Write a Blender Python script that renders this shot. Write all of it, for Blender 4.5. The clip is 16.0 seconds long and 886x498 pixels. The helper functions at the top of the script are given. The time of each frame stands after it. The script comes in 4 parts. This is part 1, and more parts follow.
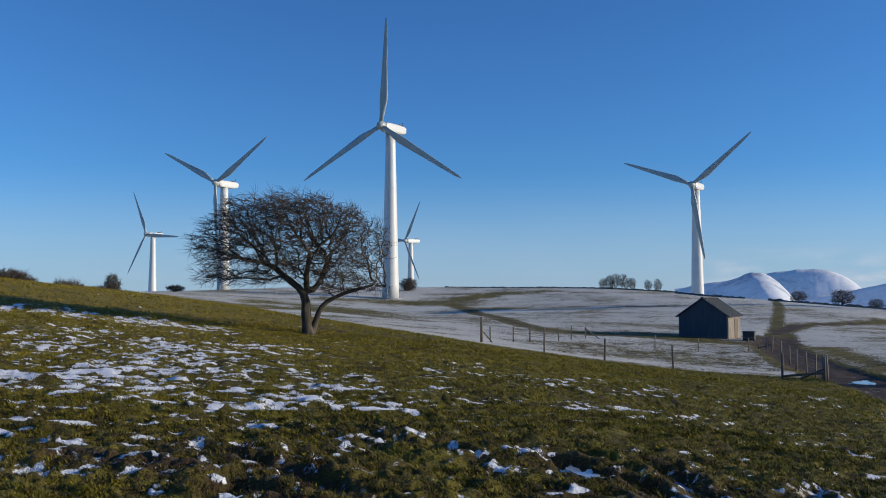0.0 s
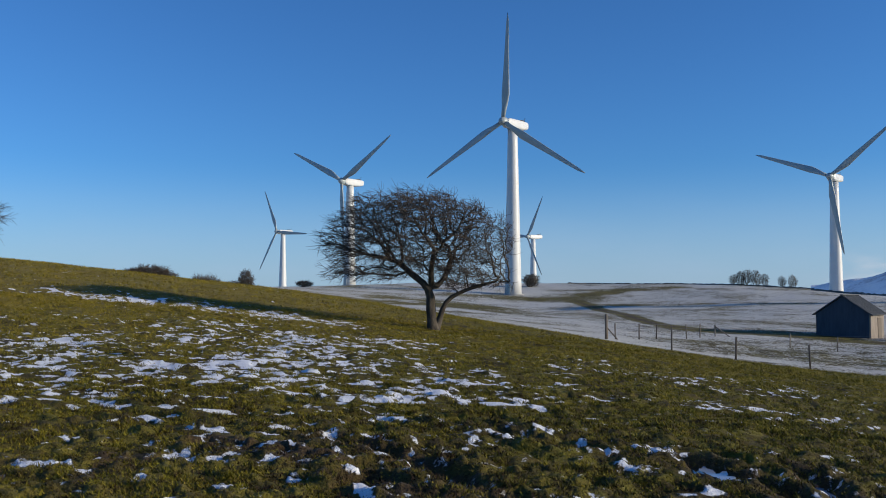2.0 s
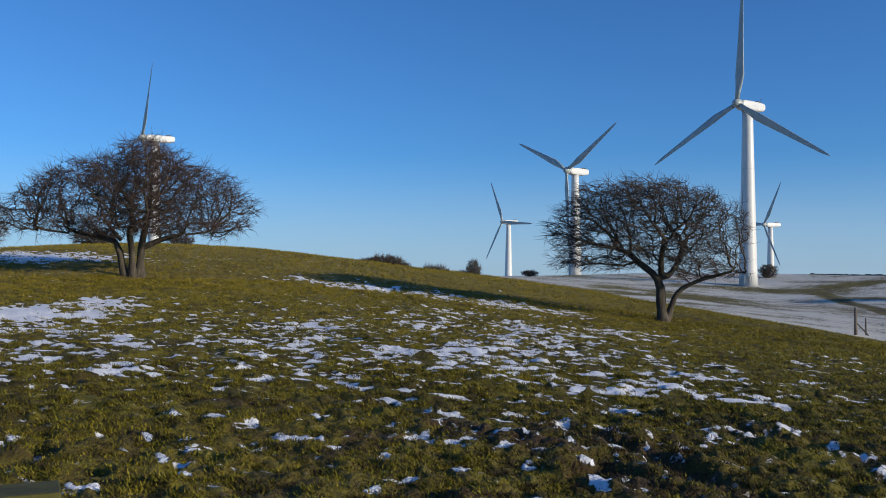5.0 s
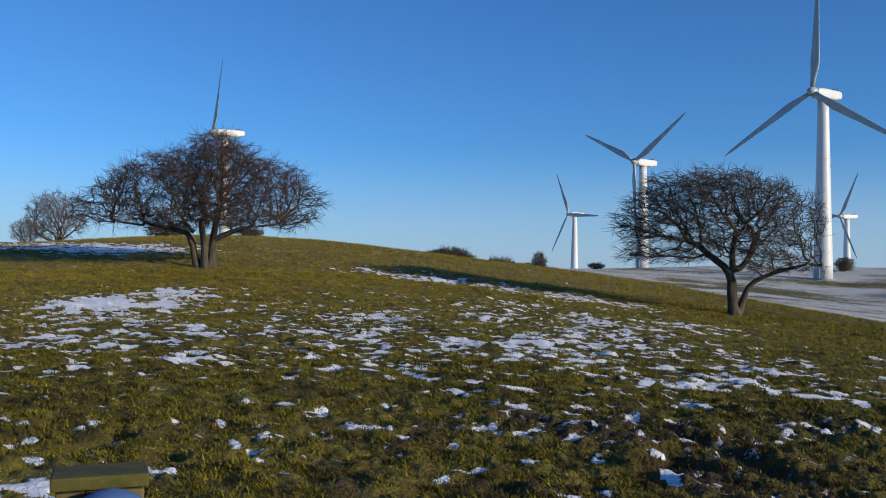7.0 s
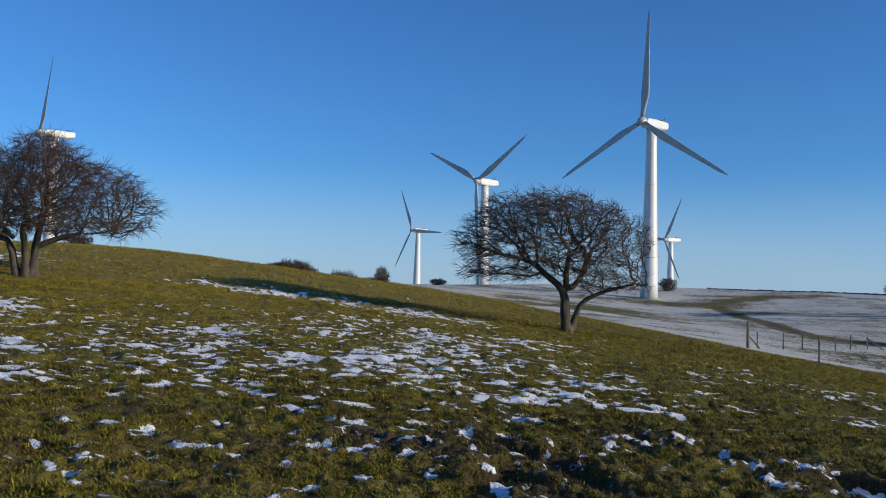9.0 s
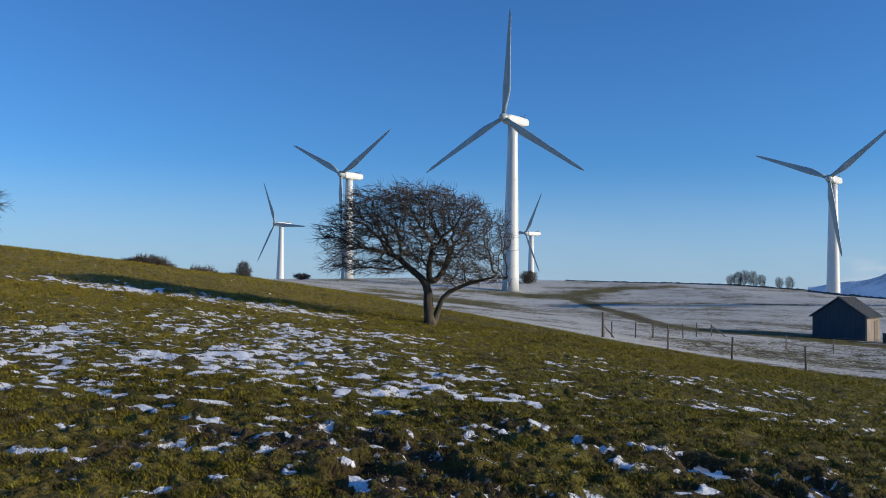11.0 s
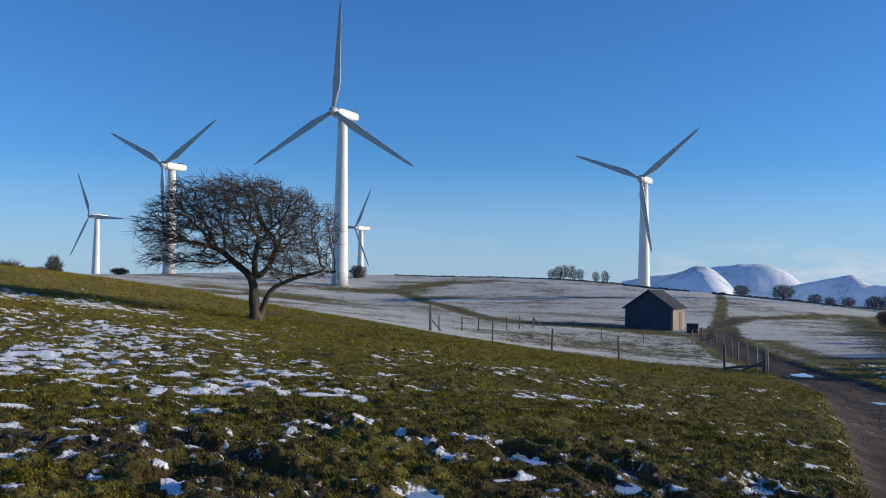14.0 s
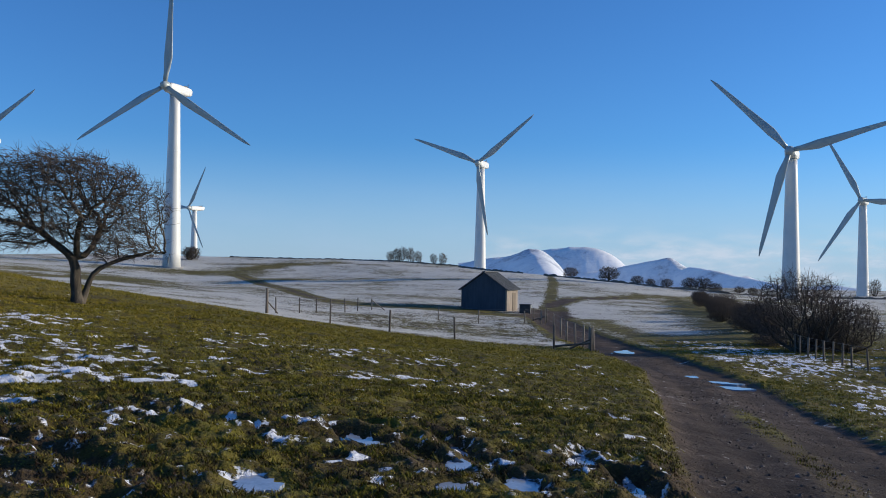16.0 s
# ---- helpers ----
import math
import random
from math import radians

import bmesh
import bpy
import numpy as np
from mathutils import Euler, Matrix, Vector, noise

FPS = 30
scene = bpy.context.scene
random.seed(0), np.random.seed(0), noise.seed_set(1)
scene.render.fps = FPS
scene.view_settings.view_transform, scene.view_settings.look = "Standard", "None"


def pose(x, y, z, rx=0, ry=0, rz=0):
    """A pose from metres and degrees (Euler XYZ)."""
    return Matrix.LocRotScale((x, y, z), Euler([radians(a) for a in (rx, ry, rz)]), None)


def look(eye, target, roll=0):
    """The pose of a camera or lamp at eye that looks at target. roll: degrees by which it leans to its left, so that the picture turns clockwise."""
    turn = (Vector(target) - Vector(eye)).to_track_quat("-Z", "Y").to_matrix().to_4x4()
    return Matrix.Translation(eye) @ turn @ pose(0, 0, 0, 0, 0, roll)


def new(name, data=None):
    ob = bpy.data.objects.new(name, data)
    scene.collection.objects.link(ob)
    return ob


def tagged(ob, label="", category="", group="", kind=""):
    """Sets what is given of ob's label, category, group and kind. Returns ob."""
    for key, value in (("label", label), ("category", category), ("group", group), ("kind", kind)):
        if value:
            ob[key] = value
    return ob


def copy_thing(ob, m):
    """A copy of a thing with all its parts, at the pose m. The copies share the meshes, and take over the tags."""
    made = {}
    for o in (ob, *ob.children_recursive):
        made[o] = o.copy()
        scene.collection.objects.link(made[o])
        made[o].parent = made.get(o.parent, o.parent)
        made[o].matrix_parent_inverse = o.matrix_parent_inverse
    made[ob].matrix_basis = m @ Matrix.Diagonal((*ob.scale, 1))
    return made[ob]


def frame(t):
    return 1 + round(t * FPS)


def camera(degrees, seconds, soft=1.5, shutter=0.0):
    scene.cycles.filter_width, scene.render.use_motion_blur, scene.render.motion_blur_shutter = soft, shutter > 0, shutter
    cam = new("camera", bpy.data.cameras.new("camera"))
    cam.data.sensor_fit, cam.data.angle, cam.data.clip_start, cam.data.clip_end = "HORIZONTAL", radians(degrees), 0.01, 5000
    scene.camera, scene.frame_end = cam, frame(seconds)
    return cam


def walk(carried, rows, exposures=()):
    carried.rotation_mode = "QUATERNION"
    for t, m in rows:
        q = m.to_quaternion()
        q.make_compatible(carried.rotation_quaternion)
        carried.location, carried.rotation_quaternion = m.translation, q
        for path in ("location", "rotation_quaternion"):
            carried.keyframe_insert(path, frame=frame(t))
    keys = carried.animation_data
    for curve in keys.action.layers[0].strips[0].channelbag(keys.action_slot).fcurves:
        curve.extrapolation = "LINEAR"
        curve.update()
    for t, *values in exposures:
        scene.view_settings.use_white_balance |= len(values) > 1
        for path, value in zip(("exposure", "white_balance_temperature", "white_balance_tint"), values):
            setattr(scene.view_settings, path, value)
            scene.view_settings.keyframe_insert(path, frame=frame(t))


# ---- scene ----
# ---- camera ----
# seconds, heading, tilt, lean in degrees, then the eye
ROWS = [
    (0.0, 3.38, 3.03, -0.19, 0.049, -0.014, 1.610),
    (0.5, 1.69, 2.80, -0.19, 0.038, -0.002, 1.602),
    (1.0, -0.75, 2.63, -0.24, 0.021, 0.008, 1.609),
    (1.5, -2.57, 2.76, -0.15, 0.012, 0.003, 1.614),
    (2.0, -4.52, 2.78, 0.02, -0.002, -0.026, 1.609),
    (2.5, -7.45, 2.56, -0.17, -0.008, -0.034, 1.609),
    (3.0, -9.78, 2.09, 0.10, -0.015, -0.021, 1.613),
    (3.5, -12.00, 2.44, 0.34, -0.030, -0.016, 1.604),
    (4.0, -14.71, 2.18, 0.28, -0.044, -0.035, 1.607),
    (4.5, -17.46, 1.96, 0.43, -0.058, -0.036, 1.612),
    (5.0, -18.99, 2.05, 0.46, -0.071, -0.043, 1.613),
    (5.2, -19.53, 2.17, 0.47, -0.074, -0.043, 1.612),
    (6.3, -23.60, 1.62, 0.62, -0.095, -0.043, 1.606),
    (7.3, -22.45, 1.42, 0.72, -0.100, -0.038, 1.602),
    (7.5, -21.23, 1.49, 0.75, -0.097, -0.037, 1.602),
    (8.0, -18.23, 1.69, 0.99, -0.081, -0.035, 1.608),
    (8.5, -16.02, 2.01, 1.49, -0.076, -0.050, 1.608),
    (9.0, -13.12, 2.66, 1.63, -0.064, -0.029, 1.609),
    (9.2, -11.70, 2.76, 1.60, -0.060, -0.028, 1.608),
    (11.3, -3.46, 2.42, 0.98, -0.006, -0.020, 1.604),
    (11.5, -2.79, 2.37, 0.96, -0.002, -0.018, 1.604),
    (12.0, -1.19, 2.22, 0.89, 0.006, 0.010, 1.595),
    (12.5, 0.66, 2.27, 0.66, 0.015, 0.017, 1.598),
    (13.0, 2.21, 2.42, 0.38, 0.026, 0.032, 1.595),
    (13.5, 4.28, 2.45, 0.53, 0.034, 0.027, 1.589),
    (14.0, 6.60, 2.30, 0.82, 0.042, 0.053, 1.588),
    (14.5, 9.20, 2.42, 1.09, 0.055, 0.044, 1.586),
    (15.0, 12.31, 2.52, 0.96, 0.062, 0.041, 1.581),
    (15.5, 14.56, 2.21, 1.03, 0.077, 0.056, 1.574),
    (16.0, 16.99, 1.29, 0.82, 0.093, 0.076, 1.572),
]


def eye_pose(heading, tilt, lean, x, y, z):
    return pose(x, y, z, 90 + tilt, 0, -heading) @ pose(0, 0, 0, 0, 0, lean)


cam = camera(53.12, 16.0, soft=0.95)
walk(cam, [(t, eye_pose(h, a, b, x, y, z)) for t, h, a, b, x, y, z in ROWS], exposures=[(0.0, 0.0), (9.0, 0.04), (16.0, 0.16)])

# ---- light ----
SUN_HEADING, SUN_HEIGHT = 97.0, 14.6
world = bpy.data.worlds.new("world")
scene.world = world
world.use_nodes = True
wn = world.node_tree
sky = wn.nodes.new("ShaderNodeTexSky")
sky.sky_type = "NISHITA"
sky.sun_disc = False
sky.sun_elevation = radians(SUN_HEIGHT)
sky.sun_rotation = radians(SUN_HEADING)
sky.altitude = 300
sky.air_density = 1.0
sky.dust_density = 0.15
sky.ozone_density = 4.5
tint = wn.nodes.new("ShaderNodeMix")
tint.data_type, tint.blend_type = "RGBA", "MULTIPLY"
tint.inputs[0].default_value = 1.0
tint.inputs[7].default_value = (0.51, 0.87, 1.23, 1)
wn.links.new(sky.outputs[0], tint.inputs[6])
wn.links.new(tint.outputs[2], wn.nodes["Background"].inputs[0])
wn.nodes["Background"].inputs[1].default_value = 0.117
sun = new("sun", bpy.data.lights.new("sun", "SUN"))
sun.data.energy = 4.45
sun.data.angle = radians(0.6)
sun.data.color = (1.0, 0.88, 0.68)
_h, _e = radians(SUN_HEADING), radians(SUN_HEIGHT)
sun.matrix_world = look((0, 0, 0), (-math.sin(_h) * math.cos(_e), -math.cos(_h) * math.cos(_e), -math.sin(_e)))
sun.location = (60, 0, 60)


# ---- noise in the plan ----
_tab = np.random.RandomState(7).rand(256, 256)


def vnoise(x, y):
    xi, yi = np.floor(x).astype(int), np.floor(y).astype(int)
    fx, fy = x - xi, y - yi
    fx, fy = fx * fx * (3 - 2 * fx), fy * fy * (3 - 2 * fy)
    a, b = _tab[xi % 256, yi % 256], _tab[(xi + 1) % 256, yi % 256]
    c, d = _tab[xi % 256, (yi + 1) % 256], _tab[(xi + 1) % 256, (yi + 1) % 256]
    return (a * (1 - fx) + b * fx) * (1 - fy) + (c * (1 - fx) + d * fx) * fy


def fbm(x, y, size, octaves=3, seed=0.0):
    x, y = np.asarray(x, float) / size + seed * 17.3, np.asarray(y, float) / size + seed * 9.1
    s, a, n = 0.0, 1.0, 0.0
    for _ in range(octaves):
        s, n, a = s + a * vnoise(x, y), n + a, a * 0.5
        x, y = x * 2.03 + 5.2, y * 2.03 + 1.7
    return s / n


def smooth(a, b, v):
    t = np.clip((np.asarray(v, float) - a) / (b - a), 0, 1)
    return t * t * (3 - 2 * t)


# ---- lie of the land ----
# swells of the ground: place, radius, height
NEAR_SWELLS = [
    (-4, 8, 11, 0.56),
    (4, 8, 11, 0.57),
    (-18, 15, 17, -1.23),
    (-6, 23, 17, -0.96),
    (8, 23, 17, 1.89),
    (21, 12, 17, -2.36),
    (-36, 28, 24, -1.31),
    (-21, 41, 24, 5.05),
    (-4, 46, 24, -2.00),
    (11, 45, 24, -0.82),
    (26, 38, 24, -0.92),
    (43, 16, 24, 0.71),
    (-40, 42, 14, -3.47),
    (-32, 48, 14, 6.32),
    (-25, 53, 14, -5.76),
    (-16, 56, 14, 1.98),
    (-64, 64, 42, 3.54),
]
FAR_SWELLS = [
    (-31, 85, 42, -4.33),
    (3, 90, 42, 4.56),
    (37, 82, 42, -6.69),
    (69, 58, 42, 4.08),
    (-92, 131, 50, -5.17),
    (-39, 155, 50, 9.23),
    (11, 160, 50, -13.46),
    (60, 148, 50, 11.66),
    (107, 119, 50, -5.86),
    (-76, 233, 42, -2.68),
    (-26, 244, 42, 2.37),
    (26, 244, 42, 1.60),
    (76, 233, 42, 6.25),
    (122, 212, 42, -2.91),
    (167, 179, 42, 7.05),
    (-206, 295, 130, 1.18),
    (0, 360, 130, 7.76),
    (206, 295, 130, -14.15),
]


def land(x, y):
    x, y = np.asarray(x, float), np.asarray(y, float)
    r2 = x * x + y * y
    z = -90.003 * (1 - np.exp(-r2 / (2 * 1500.0 ** 2))) + (-0.03573 * x + 0.01428 * y) * np.exp(-r2 / (2 * 120.0 ** 2))
    for cx, cy, r, h in NEAR_SWELLS + FAR_SWELLS:
        z = z + h * np.exp(-((x - cx) ** 2 + (y - cy) ** 2) / (2 * r * r))
    return z


def ground_z(x, y):
    return float(land(x, y))


def polar(heading, d):
    a = radians(heading)
    return d * math.sin(a), d * math.cos(a)


def near_line(x, y, pts):
    """Distance to a polyline and how far along it."""
    best = np.full(np.shape(x), 1e9)
    side = np.zeros(np.shape(x))
    for (ax, ay), (bx, by) in zip(pts, pts[1:]):
        dx, dy = bx - ax, by - ay
        l2 = dx * dx + dy * dy
        t = np.clip(((x - ax) * dx + (y - ay) * dy) / l2, 0, 1)
        d = np.hypot(x - ax - t * dx, y - ay - t * dy)
        s = ((x - ax) * dy - (y - ay) * dx) / math.sqrt(l2)
        side = np.where(d < best, s, side)
        best = np.minimum(best, d)
    return best, side


TRACK = [(-6, -24), (0.5, -8), (4.4, 2.5), (7.2, 8), (12.2, 16.8), (17.4, 26.6), (20.9, 35), (25.6, 48), (28.5, 57), (32.6, 71), (36.8, 84), (46, 104), (58.5, 131), (69, 154), (84, 190), (110, 250)]
BRANCH = [(46, 103), (54, 114.5), (60, 117), (73, 127), (120, 138)]
FAR_PATH = [(38, 82), (30, 88), (22, 91), (18.6, 94.5), (16.7, 105), (17.0, 135), (15.0, 168), (13.0, 186), (4, 190)]
# a field edge, then a strip that paints a shaded streak dark by baring frost
EDGE_AND_SHADE_LINES = [[(16.7, 202), (26.6, 213), (40, 218), (49, 206)], [(18, 172), (27, 174), (36, 170), (46, 166), (51, 164)]]
RUTS = [[(-2.8, 7.9), (-2.2, 7.6), (-1.7, 7.5)],
        [(-1.9, 8.5), (-1.4, 8.3), (-0.9, 7.8), (-0.4, 7.2), (-0.2, 6.8), (0.1, 6.5)],
        [(-1.2, 6.9), (-0.9, 6.7), (-0.6, 6.4)],
        [(-0.7, 10.1), (-0.1, 9.8), (0.3, 9.1), (0.8, 9.0), (1.1, 8.7)],
        [(1.7, 9.1), (2.0, 8.4), (2.3, 8.0), (2.3, 7.2)],
        [(2.8, 9.2), (2.8, 8.1), (2.8, 7.4), (2.9, 6.8)],
        [(4.0, 8.4), (4.0, 7.6)],
        [(4.2, 7.5), (3.9, 6.5)]]
# patches of lying snow: place, half width across and along the view from the track
KNOLL_SNOW = [(-17.0, 17.1, 1.29, 1.72), (-17.4, 20.6, 1.08, 1.66), (-15.9, 18.4, 0.43, 1.41), (-14.7, 14.6, 0.73, 0.98), (-12.7, 13.7, 0.31, 0.94), (-12.1, 11.4, 0.36, 0.8),
              (-10.6, 12.0, 0.23, 0.53), (-11.3, 13.7, 0.46, 0.73), (-10.3, 10.5, 0.16, 0.45), (-10.3, 10.9, 0.15, 0.28), (-10.7, 9.8, 0.16, 0.43), (-8.5, 8.3, 0.23, 0.41),
              (-8.4, 10.4, 0.35, 0.65), (-7.3, 7.6, 0.22, 0.22), (-6.8, 7.5, 0.14, 0.21), (-6.1, 7.1, 0.15, 0.21), (-5.7, 7.3, 0.15, 0.26), (-11.2, 16.5, 0.46, 1.04),
              (-9.0, 14.4, 0.34, 0.72), (-7.9, 13.8, 0.4, 0.44), (-10.3, 17.9, 0.66, 1.44), (-9.9, 19.2, 0.95, 2.25), (-6.0, 9.3, 0.1, 0.26)]
MIDDLE_SNOW = [(-8.5, 25.6, 1.09, 0.93), (-10.2, 25.8, 0.69, 1.19), (-8.3, 21.5, 0.47, 0.53), (-5.8, 22.7, 0.38, 1.2), (-5.8, 14.7, 0.33, 0.72), (-5.9, 13.7, 0.16, 0.32),
               (-4.5, 15.1, 0.45, 0.64), (-3.6, 13.7, 0.44, 1.24), (-4.0, 16.6, 0.63, 0.95), (-4.2, 12.4, 0.26, 0.36), (-3.7, 11.1, 0.18, 0.25), (-2.8, 11.1, 0.24, 0.19),
               (-2.5, 12.2, 0.32, 0.74), (-2.6, 16.5, 0.56, 1.08), (-1.6, 11.8, 0.32, 0.52), (-2.1, 11.4, 0.22, 0.23), (-1.8, 17.6, 0.22, 0.71), (-0.8, 12.2, 0.31, 0.23),
               (-0.7, 14.2, 0.28, 0.47), (-0.1, 12.8, 0.3, 0.18), (0.9, 16.1, 0.36, 0.63), (0.9, 20.9, 0.37, 1.0), (2.7, 21.8, 0.45, 1.12), (3.4, 20.0, 0.78, 1.31),
               (6.2, 30.6, 0.97, 2.24)]
NEAR_SNOW = [(-4.8, 7.2, 0.12, 0.21), (-3.8, 6.7, 0.08, 0.23), (-4.8, 6.2, 0.06, 0.18), (-5.7, 10.6, 0.12, 0.29), (-5.9, 11.6, 0.06, 0.3), (-3.2, 6.1, 0.05, 0.09),
             (-3.3, 6.6, 0.05, 0.11), (-5.2, 7.1, 0.07, 0.15), (-1.5, 10.0, 0.23, 0.31), (-3.9, 9.7, 0.16, 0.21), (-4.6, 9.8, 0.08, 0.27), (-3.9, 9.1, 0.16, 0.19),
             (-3.2, 8.8, 0.13, 0.22), (-2.9, 8.5, 0.11, 0.26), (-2.4, 8.9, 0.12, 0.17), (-2.4, 8.1, 0.07, 0.14), (-2.0, 8.0, 0.07, 0.2), (-0.8, 8.8, 0.1, 0.23),
             (-0.4, 9.1, 0.14, 0.34), (-3.2, 7.6, 0.07, 0.31), (-2.8, 7.3, 0.18, 0.23), (-2.4, 7.2, 0.14, 0.27), (-2.1, 6.3, 0.07, 0.24), (-2.7, 6.3, 0.07, 0.2),
             (-1.1, 6.5, 0.08, 0.25)]
RUT_SNOW = [(0.7, 9.3, 0.07, 0.26), (0.9, 8.9, 0.08, 0.21), (1.4, 9.4, 0.13, 0.24), (1.5, 9.1, 0.14, 0.38), (1.6, 7.5, 0.11, 0.17), (1.5, 8.1, 0.06, 0.17),
            (1.1, 8.2, 0.15, 0.23), (0.4, 6.9, 0.15, 0.14), (0.7, 6.9, 0.14, 0.18), (2.1, 8.1, 0.1, 0.23), (1.6, 6.7, 0.14, 0.24), (3.6, 8.1, 0.09, 0.15),
            (3.7, 7.7, 0.08, 0.25), (3.7, 7.4, 0.06, 0.17), (3.7, 7.0, 0.05, 0.13), (12.4, 25.1, 0.30, 0.7), (8.6, 20.1, 0.22, 0.5), (3.0, 6.7, 0.09, 0.26)]
PUDDLES = [(1.8, 8.6, 0.12, 0.28), (1.9, 8.4, 0.1, 0.27), (2.8, 8.6, 0.07, 0.25), (2.8, 8.3, 0.08, 0.27), (2.5, 7.4, 0.11, 0.22), (2.2, 6.7, 0.12, 0.17),
           (0.7, 6.7, 0.16, 0.24), (2.9, 6.9, 0.14, 0.33), (4.0, 8.1, 0.11, 0.29), (4.0, 7.2, 0.1, 0.37), (3.9, 6.8, 0.08, 0.26), (-0.5, 7.4, 0.05, 0.15),
           (-5.1, 5.3, 0.04, 0.17)]

ROAD_PUDDLES = [(17.6, 25.9, 0.62, 0.26), (17.0, 24.3, 0.62, 0.34), (18.1, 28.2, 0.25, 0.3), (24.9, 45.6, 0.5, 1.6)]


def blobs(x, y, rows):
    v = np.zeros(np.shape(x))
    for cx, cy, rx, ry in rows:
        a = -math.atan2(cx, cy)
        u, w = (x - cx) * math.cos(a) + (y - cy) * math.sin(a), -(x - cx) * math.sin(a) + (y - cy) * math.cos(a)
        v = np.maximum(v, np.exp(-((u / rx) ** 2 + (w / ry) ** 2)))
    return v


def clods(x, y, d):
    z = (fbm(x, y, 0.24, 3, 1) - 0.5) * 0.11 * smooth(60, 25, d)
    return z + np.maximum(0, fbm(x, y, 0.14, 2, 4) - 0.55) * 0.12 * smooth(40, 14, d)


def relief(x, y):
    """Clods, tussocks, ruts and the sunk track, added to the lie of the land."""
    d = np.hypot(x, y)
    td, _ = near_line(x, y, TRACK)
    on = smooth(2.2, 1.5, td) * smooth(140, 60, d)
    grassy = 1 - on
    pool = blobs(x, y, [(a, b, c * 1.7, e * 1.5) for a, b, c, e in PUDDLES])
    z = grassy * clods(x, y, d) * (1 - 0.85 * pool)
    z = z + grassy * (fbm(x, y, 1.5, 2, 2) - 0.5) * (0.06 + 0.07 * smooth(12, 30, d)) * smooth(140, 40, d)
    trod = smooth(13, 8.5, d) * grassy * (1 - pool) * smooth(0.30, 0.55, fbm(x, y, 1.6, 2, 46))
    z = z + trod * ((fbm(x, y, 0.15, 3, 45) - 0.5) * 0.075 + 0.02 * smooth(0.5, 0.62, fbm(x, y, 0.10, 2, 47)))
    z = z + grassy * (1 - pool) * (0.030 * smooth(0.53, 0.60, fbm(x, y, 0.36, 3, 9)) + 0.018 * smooth(0.53, 0.60, fbm(x, y, 0.7, 3, 48))) * smooth(5, 10, d) * smooth(60, 35, d)
    z = z + (fbm(x, y, 14.0, 3, 3) - 0.5) * 0.5 * smooth(10, 40, d) * smooth(700, 300, d)
    for r in RUTS:
        rd, _ = near_line(x, y, r)
        rd = rd + (fbm(x, y, 0.30, 3, 5) - 0.5) * 0.34
        broken = smooth(0.28, 0.5, fbm(x, y, 1.2, 2, 6))
        z = z - 0.13 * broken * np.exp(-(rd / 0.13) ** 2) + 0.035 * np.exp(-((rd - 0.27) / 0.10) ** 2)
    z = z - 0.06 * pool
    z = z - on * 0.16 + on * (fbm(x, y, 0.2, 2, 8) - 0.5) * 0.03
    wheel = np.exp(-((td - 0.85) / 0.38) ** 2) * on
    return z - 0.05 * wheel


# ---- materials ----
def material(name):
    m = bpy.data.materials.new(name)
    m.use_nodes = True
    nt = m.node_tree
    return m, nt, nt.nodes["Principled BSDF"]


def node(nt, kind, **props):
    n = nt.nodes.new(kind)
    for k, v in props.items():
        n.inputs[k.replace("_", " ")].default_value = v
    return n


def coords(nt, scale=(1, 1, 1), which="Object"):
    c, m = nt.nodes.new("ShaderNodeTexCoord"), nt.nodes.new("ShaderNodeMapping")
    m.inputs["Scale"].default_value = scale
    nt.links.new(c.outputs[which], m.inputs[0])
    return m.outputs[0]


def noise_of(nt, vec, scale, detail=4.0, rough=0.6):
    n = node(nt, "ShaderNodeTexNoise", Scale=scale, Detail=detail, Roughness=rough)
    nt.links.new(vec, n.inputs["Vector"])
    return n.outputs["Fac"]


def ramp(nt, fac, stops):
    r = nt.nodes.new("ShaderNodeValToRGB")
    while len(r.color_ramp.elements) < len(stops):
        r.color_ramp.elements.new(0.5)
    for e, (pos, col) in zip(r.color_ramp.elements, stops):
        e.position, e.color = pos, (*col, 1)
    nt.links.new(fac, r.inputs[0])
    return r.outputs[0]


def mix(nt, fac, a, b):
    m = nt.nodes.new("ShaderNodeMix")
    m.data_type = "RGBA"
    for sock, v in ((0, fac), (6, a), (7, b)):
        if isinstance(v, (int, float)):
            m.inputs[sock].default_value = v
        elif isinstance(v, tuple):
            m.inputs[sock].default_value = (*v, 1)
        else:
            nt.links.new(v, m.inputs[sock])
    return m.outputs[2]


def calc(nt, op, a, b=0.0, c=0.0, clamp=False):
    m = nt.nodes.new("ShaderNodeMath")
    m.operation, m.use_clamp = op, clamp
    for i, v in enumerate((a, b, c)):
        if isinstance(v, (int, float)):
            m.inputs[i].default_value = v
        else:
            nt.links.new(v, m.inputs[i])
    return m.outputs[0]


def sstep(nt, v, lo, hi):
    m = nt.nodes.new("ShaderNodeMapRange")
    m.interpolation_type = "SMOOTHSTEP"
    m.inputs["From Min"].default_value, m.inputs["From Max"].default_value = lo, hi
    nt.links.new(v, m.inputs["Value"])
    return m.outputs["Result"]


def attr(nt, name):
    a = nt.nodes.new("ShaderNodeAttribute")
    a.attribute_name = name
    return a.outputs["Fac"]


def bump(nt, bsdf, height, strength, distance):
    b = nt.nodes.new("ShaderNodeBump")
    b.inputs["Strength"].default_value, b.inputs["Distance"].default_value = strength, distance
    nt.links.new(height, b.inputs["Height"])
    nt.links.new(b.outputs[0], bsdf.inputs["Normal"])


